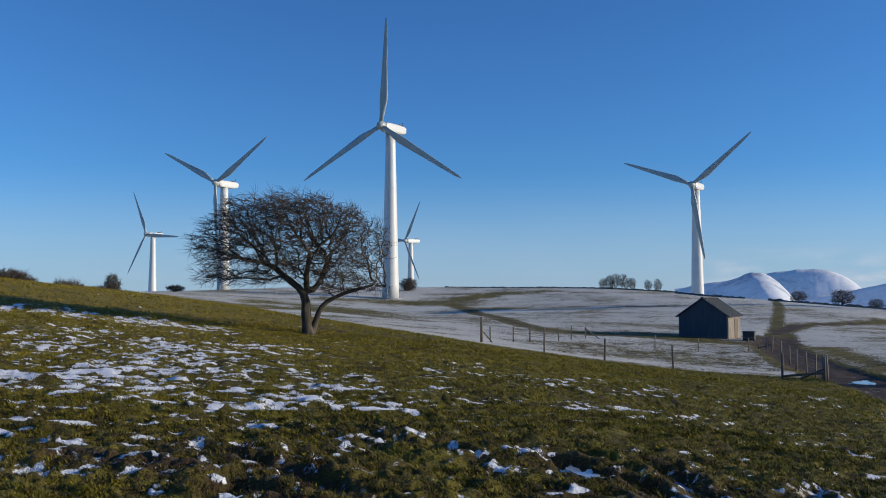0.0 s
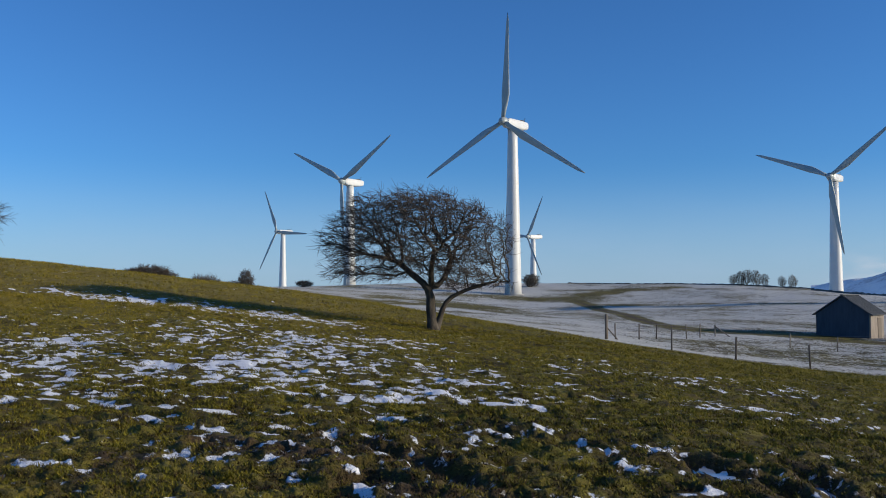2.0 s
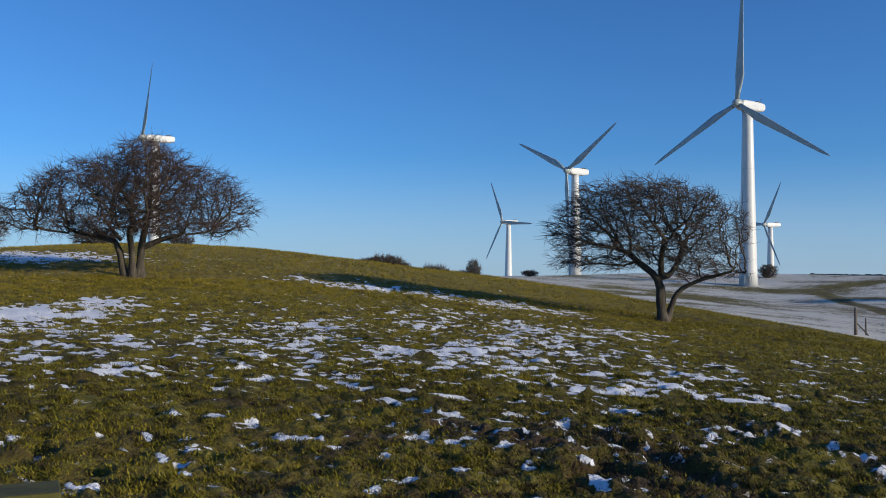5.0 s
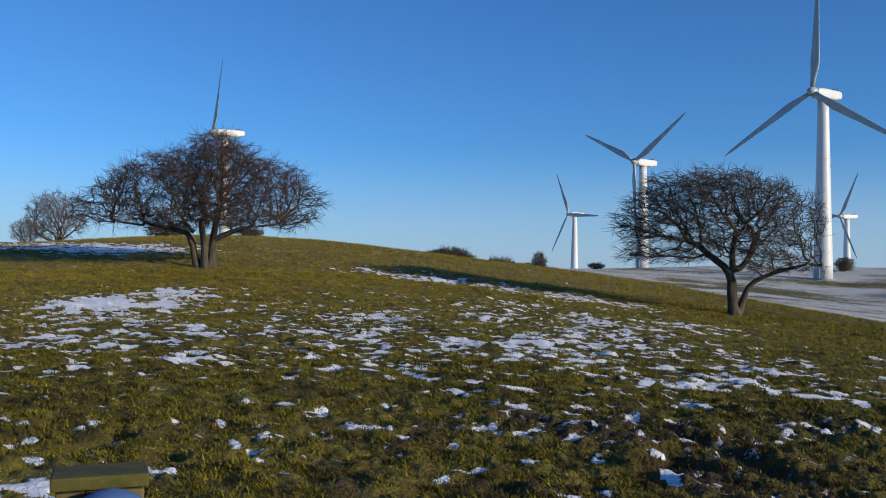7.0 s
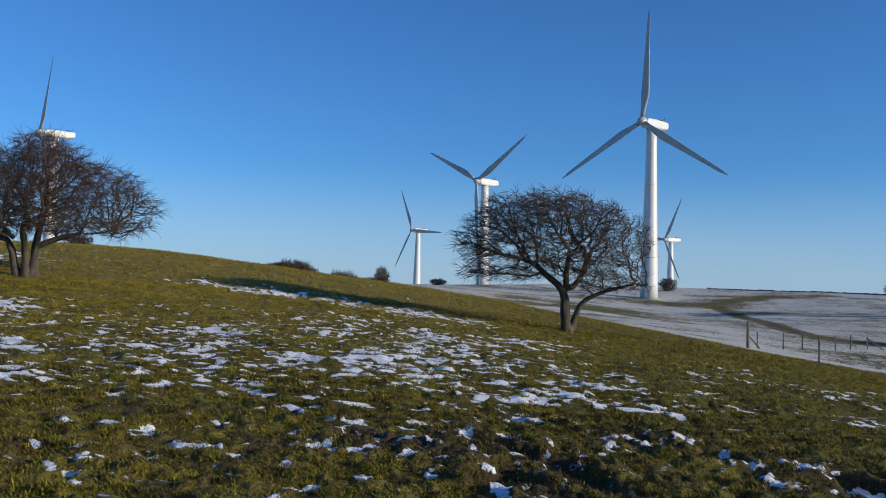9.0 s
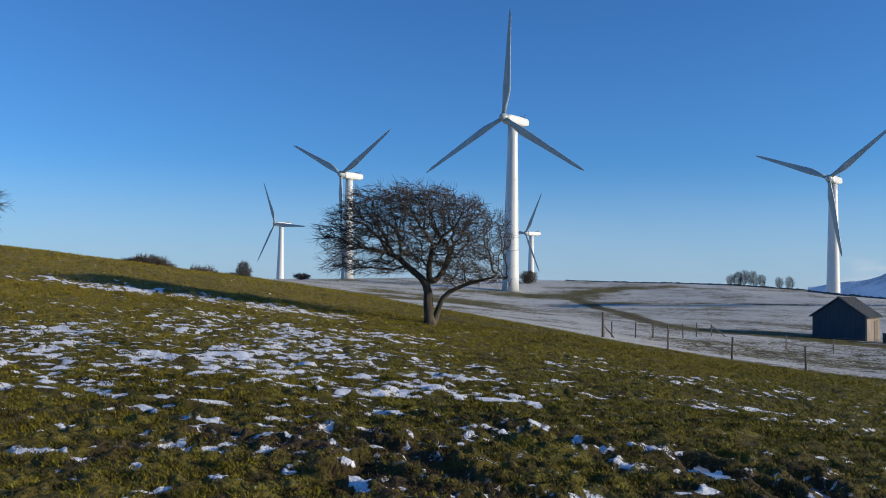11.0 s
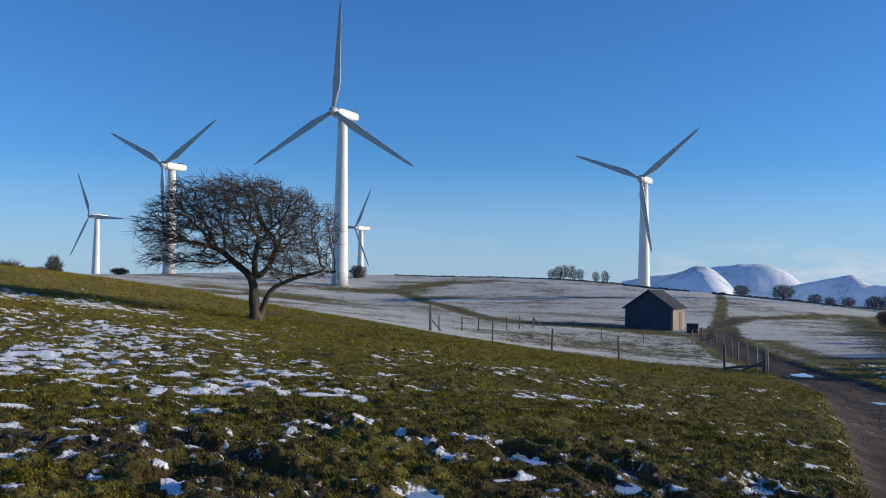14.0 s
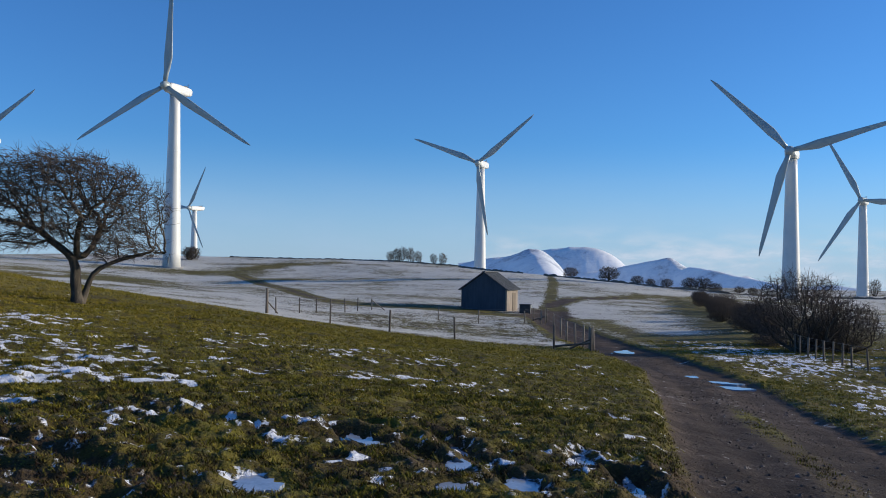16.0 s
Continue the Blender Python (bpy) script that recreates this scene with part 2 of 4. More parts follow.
def plain(name, stops, scale=6.0, rough=0.7, metal=0.0, relief_d=0.004, stretch=(1, 1, 1), strength=0.4):
    m, nt, b = material(name)
    vec = coords(nt, stretch)
    n1, n2 = noise_of(nt, vec, scale, 5), noise_of(nt, vec, scale * 9, 3)
    f = calc(nt, "ADD", calc(nt, "MULTIPLY", n1, 0.7), calc(nt, "MULTIPLY", n2, 0.3))
    nt.links.new(ramp(nt, f, stops), b.inputs["Base Color"])
    b.inputs["Roughness"].default_value, b.inputs["Metallic"].default_value = rough, metal
    bump(nt, b, f, strength, relief_d)
    return m


def ground_material():
    m, nt, b = material("pasture_ground")
    vec = coords(nt)
    big, mid, fine, tiny = (noise_of(nt, vec, s, d) for s, d in ((0.12, 3), (0.9, 4), (5.0, 5), (32.0, 4)))
    mixed = calc(nt, "ADD", calc(nt, "MULTIPLY", mid, 0.45), calc(nt, "MULTIPLY", fine, 0.55))
    grass = ramp(nt, mixed, [(0.36, (0.017, 0.010, 0.002)), (0.47, (0.056, 0.041, 0.004)), (0.57, (0.125, 0.108, 0.005)), (0.68, (0.20, 0.160, 0.016))])
    dry = ramp(nt, calc(nt, "ADD", calc(nt, "MULTIPLY", fine, 0.6), calc(nt, "MULTIPLY", tiny, 0.4)), [(0.3, (0.09, 0.064, 0.012)), (0.5, (0.19, 0.146, 0.026)), (0.7, (0.30, 0.235, 0.06))])
    col = mix(nt, calc(nt, "MULTIPLY", attr(nt, "dry"), 0.9), grass, dry)
    soil = ramp(nt, calc(nt, "ADD", calc(nt, "MULTIPLY", tiny, 0.5), calc(nt, "MULTIPLY", fine, 0.5)), [(0.34, (0.018, 0.010, 0.004)), (0.52, (0.056, 0.034, 0.012)), (0.68, (0.12, 0.078, 0.030))])
    col = mix(nt, sstep(nt, calc(nt, "ADD", attr(nt, "mud"), calc(nt, "MULTIPLY", calc(nt, "SUBTRACT", fine, 0.5), 1.2)), 0.45, 0.75), col, soil)
    gravel = ramp(nt, calc(nt, "ADD", calc(nt, "MULTIPLY", tiny, 0.6), calc(nt, "MULTIPLY", mid, 0.4)), [(0.3, (0.030, 0.022, 0.017)), (0.5, (0.080, 0.060, 0.048)), (0.72, (0.17, 0.135, 0.11))])
    trk = sstep(nt, calc(nt, "ADD", attr(nt, "track"), calc(nt, "MULTIPLY", calc(nt, "SUBTRACT", fine, 0.5), 0.9)), 0.4, 0.62)
    col = mix(nt, trk, col, mix(nt, calc(nt, "MULTIPLY", attr(nt, "mud"), 0.95, clamp=True), gravel, ramp(nt, calc(nt, "ADD", calc(nt, "MULTIPLY", tiny, 0.5), calc(nt, "MULTIPLY", mid, 0.5)), [(0.3, (0.012, 0.0095, 0.0085)), (0.52, (0.034, 0.027, 0.024)), (0.70, (0.092, 0.074, 0.066))])))
    # snow lies where the cover says, with a ragged rim
    lies = sstep(nt, calc(nt, "ADD", attr(nt, "snow"), calc(nt, "MULTIPLY", calc(nt, "SUBTRACT", calc(nt, "ADD", calc(nt, "MULTIPLY", fine, 0.5), calc(nt, "MULTIPLY", tiny, 0.5)), 0.5), 0.7)), 0.30, 0.40)
    speck = sstep(nt, calc(nt, "ADD", calc(nt, "ADD", attr(nt, "frost"), calc(nt, "MULTIPLY", calc(nt, "SUBTRACT", fine, 0.5), 2.4)), calc(nt, "ADD", calc(nt, "MULTIPLY", calc(nt, "SUBTRACT", mid, 0.5), 1.0), calc(nt, "MULTIPLY", calc(nt, "SUBTRACT", big, 0.5), 0.9))), 0.36, 0.62)
    snowc = ramp(nt, fine, [(0.3, (0.72, 0.74, 0.78)), (0.7, (0.86, 0.87, 0.89))])
    col = mix(nt, calc(nt, "MULTIPLY", speck, 0.80), col, (0.64, 0.63, 0.58))
    col = mix(nt, lies, col, snowc)
    water = sstep(nt, attr(nt, "wet"), 0.42, 0.55)
    col = mix(nt, water, col, (0.02, 0.022, 0.022))
    nt.links.new(col, b.inputs["Base Color"])
    rough = calc(nt, "SUBTRACT", 0.92, calc(nt, "MULTIPLY", water, 0.86), clamp=True)
    nt.links.new(rough, b.inputs["Roughness"])
    nt.links.new(calc(nt, "SUBTRACT", 0.35, calc(nt, "MULTIPLY", trk, calc(nt, "SUBTRACT", 0.27, calc(nt, "MULTIPLY", water, 0.27)))), b.inputs["Specular IOR Level"])
    h = calc(nt, "ADD", calc(nt, "MULTIPLY", fine, 0.7), calc(nt, "MULTIPLY", tiny, 0.35))
    h = calc(nt, "MULTIPLY", calc(nt, "ADD", h, calc(nt, "MULTIPLY", lies, 0.35)), calc(nt, "SUBTRACT", 1.0, water))
    bump(nt, b, h, 0.9, 0.09)
    return m


GROUND = ground_material()
TOWER_WHITE = plain("tower_paint", [(0.3, (0.58, 0.59, 0.58)), (0.7, (0.68, 0.68, 0.67))], 0.3, 0.42, relief_d=0.002)
BLADE_GREY = plain("blade_coating", [(0.3, (0.33, 0.37, 0.37)), (0.7, (0.43, 0.47, 0.47))], 0.4, 0.4, relief_d=0.002)
DARK_VENT = plain("dark_vent", [(0.3, (0.02, 0.02, 0.022)), (0.7, (0.05, 0.05, 0.05))], 3, 0.6)
BARK = plain("thorn_bark", [(0.32, (0.020, 0.016, 0.012)), (0.52, (0.062, 0.050, 0.036)), (0.72, (0.15, 0.12, 0.09))], 7, 0.9, relief_d=0.05, stretch=(1, 1, 0.3), strength=1.0)
TWIG = plain("twig_bark", [(0.3, (0.032, 0.024, 0.018)), (0.7, (0.095, 0.070, 0.052))], 12, 0.9)
TWIG_RED = plain("ruddy_twigs", [(0.3, (0.034, 0.022, 0.017)), (0.7, (0.095, 0.060, 0.046))], 12, 0.9)
TWIG_GREY = plain("grey_twigs", [(0.3, (0.085, 0.07, 0.065)), (0.7, (0.19, 0.16, 0.145))], 12, 0.9)
HEDGE_TWIG = plain("hedge_twigs", [(0.3, (0.032, 0.024, 0.020)), (0.7, (0.090, 0.068, 0.056))], 12, 0.9)
SLATE_BOARD = plain("dark_barn_board", [(0.3, (0.030, 0.043, 0.060)), (0.7, (0.056, 0.078, 0.106))], 2.5, 0.75, stretch=(1, 1, 0.2))
ROOFING = plain("weathered_roof", [(0.3, (0.055, 0.06, 0.062)), (0.7, (0.12, 0.125, 0.125))], 3, 0.7)
PALE_WOOD = plain("weathered_wood", [(0.3, (0.20, 0.165, 0.135)), (0.7, (0.38, 0.32, 0.265))], 3, 0.8, stretch=(1, 1, 0.15))
POST_WOOD = plain("post_wood", [(0.3, (0.07, 0.055, 0.042)), (0.7, (0.21, 0.17, 0.13))], 9, 0.85, stretch=(1, 1, 0.2), relief_d=0.01)
PALE_POST = plain("pale_post_wood", [(0.3, (0.15, 0.12, 0.09)), (0.7, (0.34, 0.28, 0.21))], 9, 0.85, stretch=(1, 1, 0.2), relief_d=0.01)
MOSSY = plain("mossy_wood", [(0.3, (0.020, 0.021, 0.003)), (0.5, (0.062, 0.058, 0.007)), (0.7, (0.11, 0.092, 0.018))], 14, 0.9, relief_d=0.006)
YELLOW_WOOD = plain("cut_timber", [(0.3, (0.04, 0.028, 0.008)), (0.5, (0.10, 0.072, 0.02)), (0.7, (0.19, 0.14, 0.045))], 10, 0.8, stretch=(1, 1, 0.1), relief_d=0.004)
BLUE_CAP = plain("blue_grey_plastic", [(0.3, (0.05, 0.11, 0.25)), (0.7, (0.08, 0.15, 0.32))], 8, 0.6)
WIRE = plain("fence_wire", [(0.3, (0.12, 0.12, 0.12)), (0.7, (0.22, 0.22, 0.22))], 8, 0.5, 0.8)
MOUNTAIN = plain("mountain_snow", [(0.34, (0.20, 0.24, 0.31)), (0.44, (0.62, 0.66, 0.72)), (0.56, (0.82, 0.83, 0.85))], 0.008, 0.85, relief_d=8, strength=0.3)


# ---- helpers for things ----
def mesh_object(name, bm, mat, parent=None, label="", smooth_shade=False):
    me = bpy.data.meshes.new(name)
    bm.to_mesh(me)
    bm.free()
    me.materials.append(mat)
    if smooth_shade:
        me.polygons.foreach_set("use_smooth", [True] * len(me.polygons))
    ob = new(name, me)
    if parent is not None:
        ob.parent = parent
    return tagged(ob, label)


def part(name, bm, mat, parent, label="", smooth_shade=False):
    return mesh_object(name, bm, mat, parent, label, smooth_shade)


def raw_part(name, verts, faces, mat, parent=None, label="", smooth_shade=True):
    me = bpy.data.meshes.new(name)
    me.from_pydata(verts, [], faces)
    me.materials.append(mat)
    if smooth_shade:
        me.polygons.foreach_set("use_smooth", [True] * len(me.polygons))
    ob = new(name, me)
    if parent is not None:
        ob.parent = parent
    return tagged(ob, label)


def box(bm, sx, sy, sz, m=None, bevel=0.0):
    r = bmesh.ops.create_cube(bm, size=1.0)
    bmesh.ops.scale(bm, vec=(sx, sy, sz), verts=r["verts"])
    if bevel:
        es = {e for v in r["verts"] for e in v.link_edges}
        r2 = bmesh.ops.bevel(bm, geom=list(es), offset=bevel, segments=2, affect="EDGES", profile=0.5)
        vs = list({v for v in r2["verts"]} | {v for v in r["verts"] if v.is_valid})
    else:
        vs = r["verts"]
    if m is not None:
        bmesh.ops.transform(bm, matrix=m, verts=vs)
    return vs


def lathe(bm, profile, n=32, m=None):
    rings = []
    for r, z in profile:
        rings.append([bm.verts.new((r * math.cos(2 * math.pi * i / n), r * math.sin(2 * math.pi * i / n), z)) for i in range(n)])
    for a, b in zip(rings, rings[1:]):
        for i in range(n):
            bm.faces.new((a[i], a[(i + 1) % n], b[(i + 1) % n], b[i]))
    bm.faces.new(rings[0][::-1])
    bm.faces.new(rings[-1])
    if m is not None:
        bmesh.ops.transform(bm, matrix=m, verts=[v for r in rings for v in r])


def thing(name, x, y, z=None, rz=0.0):
    ob = new(name)
    ob.empty_display_size = 0.3
    ob.matrix_world = pose(x, y, ground_z(x, y) if z is None else z, 0, 0, rz)
    return ob


def cover(x, y):
    """What lies on the ground at each place: snow, frost, gravel, mud, dry grass, water."""
    d = np.hypot(x, y)
    head = np.degrees(np.arctan2(x, y))
    td, ts = near_line(x, y, TRACK)
    bd, _ = near_line(x, y, BRANCH)
    pd, _ = near_line(x, y, FAR_PATH)
    rd = np.minimum.reduce([near_line(x, y, r)[0] for r in RUTS])
    fe = np.minimum.reduce([near_line(x, y, r)[0] for r in EDGE_AND_SHADE_LINES])
    # the field past the brow is frosted over, the knoll only in patches
    far = smooth(44, 60, d - 14 * smooth(-2, -14, head)) * (head > -60) * (head < 75)
    far = far * smooth(-26, -15, head)
    far = np.maximum(far, smooth(160, 260, d))
    far = far * (1 - smooth(2.0, 6.0, ts) * smooth(74, 62, d))
    right = smooth(2.0, 4.0, ts) * (y > -2) * smooth(70, 60, d)
    left = smooth(9, -8, head) * (1 - right)
    snow = -0.15 + 0.22 * left + 0.55 * (fbm(x, y, 3.6, 2, 11) - 0.5)
    lying = np.maximum.reduce([blobs(x, y, KNOLL_SNOW), 0.9 * blobs(x, y, MIDDLE_SNOW)])
    snow = snow - 0.01 + 0.05 * left * smooth(30, 20, d)
    shade = np.exp(-((y - 30.6 + 0.05 * (x + 10)) / 1.7) ** 2) * smooth(-4, -7, x) * smooth(-20, -16, x)
    shade2 = np.exp(-((y - 30.5) / 4.0) ** 2) * smooth(-23, -27, x)
    under = np.maximum(shade, shade2)
    snow = snow - 0.55 * smooth(24, 33, d) * (1 - under) * (1 - right) + 0.32 * under + 0.34 * lying + 0.45 * blobs(x, y, KNOLL_SNOW[:3])
    snow = snow + right * (0.08 + 0.34 * np.exp(-((td - 6.5) / 2.4) ** 2) + 0.50 * np.exp(-((td - 3.2) / 1.1) ** 2) * smooth(22, 30, y))
    snow = snow + 1.5 * (fbm(x * 0.8, y, 0.20, 3, 12) - 0.5) + 1.2 * (fbm(x * 0.6, y, 0.09, 2, 18) - 0.5) + 0.5 * (fbm(x, y, 0.9, 2, 16) - 0.5) - 0.17 * smooth(12, 8, d)
    crisp = np.maximum(blobs(x, y, [(a, b, c * 1.0, e * 1.0) for a, b, c, e in NEAR_SNOW]), 0.95 * blobs(x, y, [(a, b, c * 1.15, e * 1.1) for a, b, c, e in RUT_SNOW]))
    snow = np.maximum(snow, 0.66 * crisp + 1.1 * (fbm(x, y, 0.11, 3, 15) - 0.5) - 0.08)
    # crumbs of snow left along the ruts
    snow = np.maximum(snow, 0.06 * np.exp(-((np.minimum(rd, 3) - 0.12) / 0.32) ** 2) * smooth(12, 9.5, d) + 1.4 * (fbm(x, y, 0.10, 3, 19) - 0.5) - 0.5 * smooth(0.5, 1.0, rd) - 0.6 * smooth(10, 12.5, d))
    snow = snow - (0.4 + snow) * smooth(2.0, 1.4, td) - 0.6 * smooth(5.2, 4.2, d)
    frost = far * (0.60 + 0.7 * (fbm(x, y * 0.45, 22, 3, 13) - 0.5) + 0.8 * (fbm(x * 0.5, y, 4, 4, 14) - 0.5))
    edge = np.minimum.reduce([smooth(1.0, 2.4, bd), smooth(1.0, 2.2, pd), np.where(y > 100, smooth(0.4, 1.2, td), smooth(1.8, 3.2, td))])
    frost = frost * (1 - smooth(30, 45, d) * (1 - edge)) * smooth(0.02, 0.2, far)
    # a greener strip beside the track and under the hedge
    frost = frost * (1 - 0.95 * smooth(2.0, 4.0, ts) * smooth(7, 4, ts) * (y > 30) * (y < 80))
    frost = frost * (1 - 0.85 * smooth(10, 4, np.abs(x - 36 - (y - 40) * 0.54)) * (y > 40) * (y < 130))
    # rough ground between the fences, and the turbine's grassy mound
    frost = frost - 0.34 * np.exp(-(((x - 22) / 10) ** 2 + ((y - 64) / 13) ** 2)) + 0.9 * (fbm(x, y, 0.9, 3, 20) - 0.5) * np.exp(-(((x - 22) / 10) ** 2 + ((y - 66) / 14) ** 2)) - 0.65 * np.exp(-(((x - 6) / 13) ** 2 + ((y - 193) / 9) ** 2)) - 0.95 * smooth(0.36, 0.54, fbm(x, y * 0.5, 6, 3, 17)) * np.exp(-(((x + 14) / 15) ** 2 + ((y - 130) / 34) ** 2))
    # frost cleared along the field edge and over the shaded streak
    frost = frost - 0.5 * smooth(3.6, 1.0, fe)
    slim = smooth(84, 100, y)
    # frost cleared in the shape of the barn's cast shadow, to darken it
    frost = frost - 0.9 * np.exp(-(((x - 23.5) / 9) ** 2 + ((y - 94 + 0.10 * (x - 23)) / 3.2) ** 2))
    track = np.maximum.reduce([smooth(2.15, 1.5, td) * (1 - slim), 0.40 * slim * smooth(1.3, 0.4, td), 0.75 * smooth(1.8, 0.8, bd) * smooth(80, 60, x), 0.55 * smooth(1.2, 0.5, pd), 0.75 * smooth(7.5, 4.0, np.hypot(x - 40, (y - 90) * 0.7))])
    track = track - 0.75 * np.exp(-((td + 0.25 * (fbm(x, y, 2.0, 2, 42) - 0.5)) / 0.40) ** 2) * smooth(30, 18, d)
    worn = smooth(-40, -22, head)
    mud = 0.08 * worn * smooth(11, 6.5, d) + 0.55 * np.exp(-(np.minimum(rd, 3) / 0.45) ** 2) + 0.14 * worn * smooth(11, 7, d) * fbm(x, y, 0.9, 3, 21) + 0.35 * (fbm(x, y, 2.0, 3, 22) - 0.4) + 0.9 * smooth(1.8, 1.2, td) * smooth(24, 10, d) + 0.45 * np.exp(-((ts + 1.9) / 0.45) ** 2) * smooth(16, 9, d)
    mud = mud + 0.5 * smooth(0.64, 0.74, fbm(x, y, 0.8, 2, 23)) * smooth(0.40, 0.55, fbm(x, y, 7.0, 2, 24)) * (1 - far)
    dry = 0.12 + 0.6 * smooth(22, 36, d) * smooth(-2, -12, head) + 0.8 * (fbm(x, y, 2.5, 4, 31) - 0.45) + 0.25 * smooth(9, 6, d)
    wet = blobs(x, y, [(a, b, c * 1.15, e * 1.15) for a, b, c, e in PUDDLES]) + 0.9 * blobs(x, y, ROAD_PUDDLES)
    wet = wet * (0.75 + 0.5 * fbm(x, y, 0.3, 2, 41))
    return {"snow": snow * (1 - far), "frost": frost, "track": track, "mud": mud * (1 - smooth(20, 45, d)), "dry": np.clip(dry, 0, 1), "wet": wet}


# ---- the ground ----
def build_ground():
    front = np.arange(-62, 62.01, 0.17)
    back = np.arange(64, 296.1, 3.0)
    az = np.radians(np.concatenate([front, back]))
    rad = [0.6]
    while rad[-1] < 4850:
        r = rad[-1]
        rad.append(r + (max(0.035, 0.0080 * r) if r < 60 else 0.03 * r if r < 900 else 0.12 * r))
    rad = np.array(rad)
    R, A = np.meshgrid(rad, az, indexing="ij")
    X, Y = (R * np.sin(A)).ravel(), (R * np.cos(A)).ravel()
    Z = land(X, Y) + relief(X, Y)
    lying = smooth(0.18, 0.36, cover(X, Y)["snow"])
    Z = Z - lying * ((0.45 + 0.4 * smooth(13, 10, R.ravel())) * clods(X, Y, R.ravel()) - 0.012)
    n, k = len(rad), len(az)
    verts = np.column_stack([X, Y, Z])
    verts = np.vstack([verts, [[0, 0, ground_z(0, 0)]]])
    i, j = np.meshgrid(np.arange(n - 1), np.arange(k), indexing="ij")
    j2 = (j + 1) % k
    quads = np.stack([i * k + j, i * k + j2, (i + 1) * k + j2, (i + 1) * k + j], -1).reshape(-1, 4)[:, ::-1]
    me = bpy.data.meshes.new("ground")
    nq = len(quads)
    tri = np.array([[n * k, (q + 1) % k, q] for q in range(k)])[:, ::-1]
    me.vertices.add(len(verts))
    me.vertices.foreach_set("co", verts.ravel())
    me.loops.add(nq * 4 + len(tri) * 3)
    me.loops.foreach_set("vertex_index", np.concatenate([quads.ravel(), tri.ravel()]))
    me.polygons.add(nq + len(tri))
    me.polygons.foreach_set("loop_start", np.concatenate([np.arange(nq) * 4, nq * 4 + np.arange(len(tri)) * 3]))
    me.update(calc_edges=True)
    me.polygons.foreach_set("use_smooth", [True] * (nq + len(tri)))
    me.materials.append(GROUND)
    fields = cover(verts[:, 0], verts[:, 1])
    for nm, v in fields.items():
        a = me.attributes.new(nm, "FLOAT", "POINT")
        a.data.foreach_set("value", np.ascontiguousarray(v, dtype=np.float32))
    ob = new("ground", me)
    tagged(ob, "rough grazed pasture with melting snow patches and a gravel track", "ground", kind="structure")


build_ground()


# ---- mountains ----
# peaks: heading, skyline angle, distance, left fall, right fall and its power, crest's bend to the right and its fall towards the track
FELLS = [
    (22.6, 1.38, 3350, 0.40, 0.62, 2.0, 0.12, 0.17),
    (25.2, 1.62, 3750, 0.16, 0.085, 3.0, 0.55, 0.70),
    (31.3, 0.90, 3500, 0.20, 0.65, 1.0, 0.55, 0.62),
    (32.5, 0.36, 3420, 0.50, 0.28, 1.1, 0.65, 0.12),
    (35.85, -0.18, 3300, 0.26, 0.48, 1.0, 0.40, 0.60),
    (40.6, -0.55, 4000, 0.10, 0.12, 1.0, 0.30, 0.30),
    (47.0, -0.45, 4000, 0.12, 0.10, 1.0, 0.30, 0.25),
    (55.0, -0.50, 3900, 0.10, 0.12, 1.0, 0.30, 0.25),
]


def build_mountains():
    hs, ds = np.arange(18.0, 62.0, 0.06), np.arange(2750, 4300, 22.0)
    H, D = np.meshgrid(hs, ds, indexing="ij")
    X, Y = D * np.sin(np.radians(H)), D * np.cos(np.radians(H))
    Z = np.full(H.shape, -150.0)
    gully = fbm(X, Y, 120, 3, 51) - 0.5
    for peak, el, far, left, right, power, bend, fall in FELLS:
        u, v = np.radians(H - peak) * far, far - D
        side = u - bend * np.maximum(v, 0) + 16 * gully
        side = np.sign(side) * (np.sqrt(side * side + 12 ** 2) - 12)
        z = far * math.tan(radians(el)) + 1.6 - fall * np.maximum(v, 0) - 1.2 * np.maximum(-v, 0)
        z = z - np.where(side < 0, -left * side, right * 100 * (np.maximum(side, 0) / 100) ** power) + 14 * gully * smooth(0, 120, np.hypot(u, v))
        Z = np.maximum(Z, z)
    Z = Z + (fbm(X, Y, 34, 3, 53) - 0.5) * 5
    n, k = H.shape
    faces = [(i * k + j, i * k + j + 1, (i + 1) * k + j + 1, (i + 1) * k + j) for i in range(n - 1) for j in range(k - 1)]
    ob = raw_part("mountain_range", np.column_stack([X.ravel(), Y.ravel(), Z.ravel()]).tolist(), faces, MOUNTAIN)
    tagged(ob, "distant snow-covered fells under a blue sky", "mountain", kind="structure")


build_mountains()


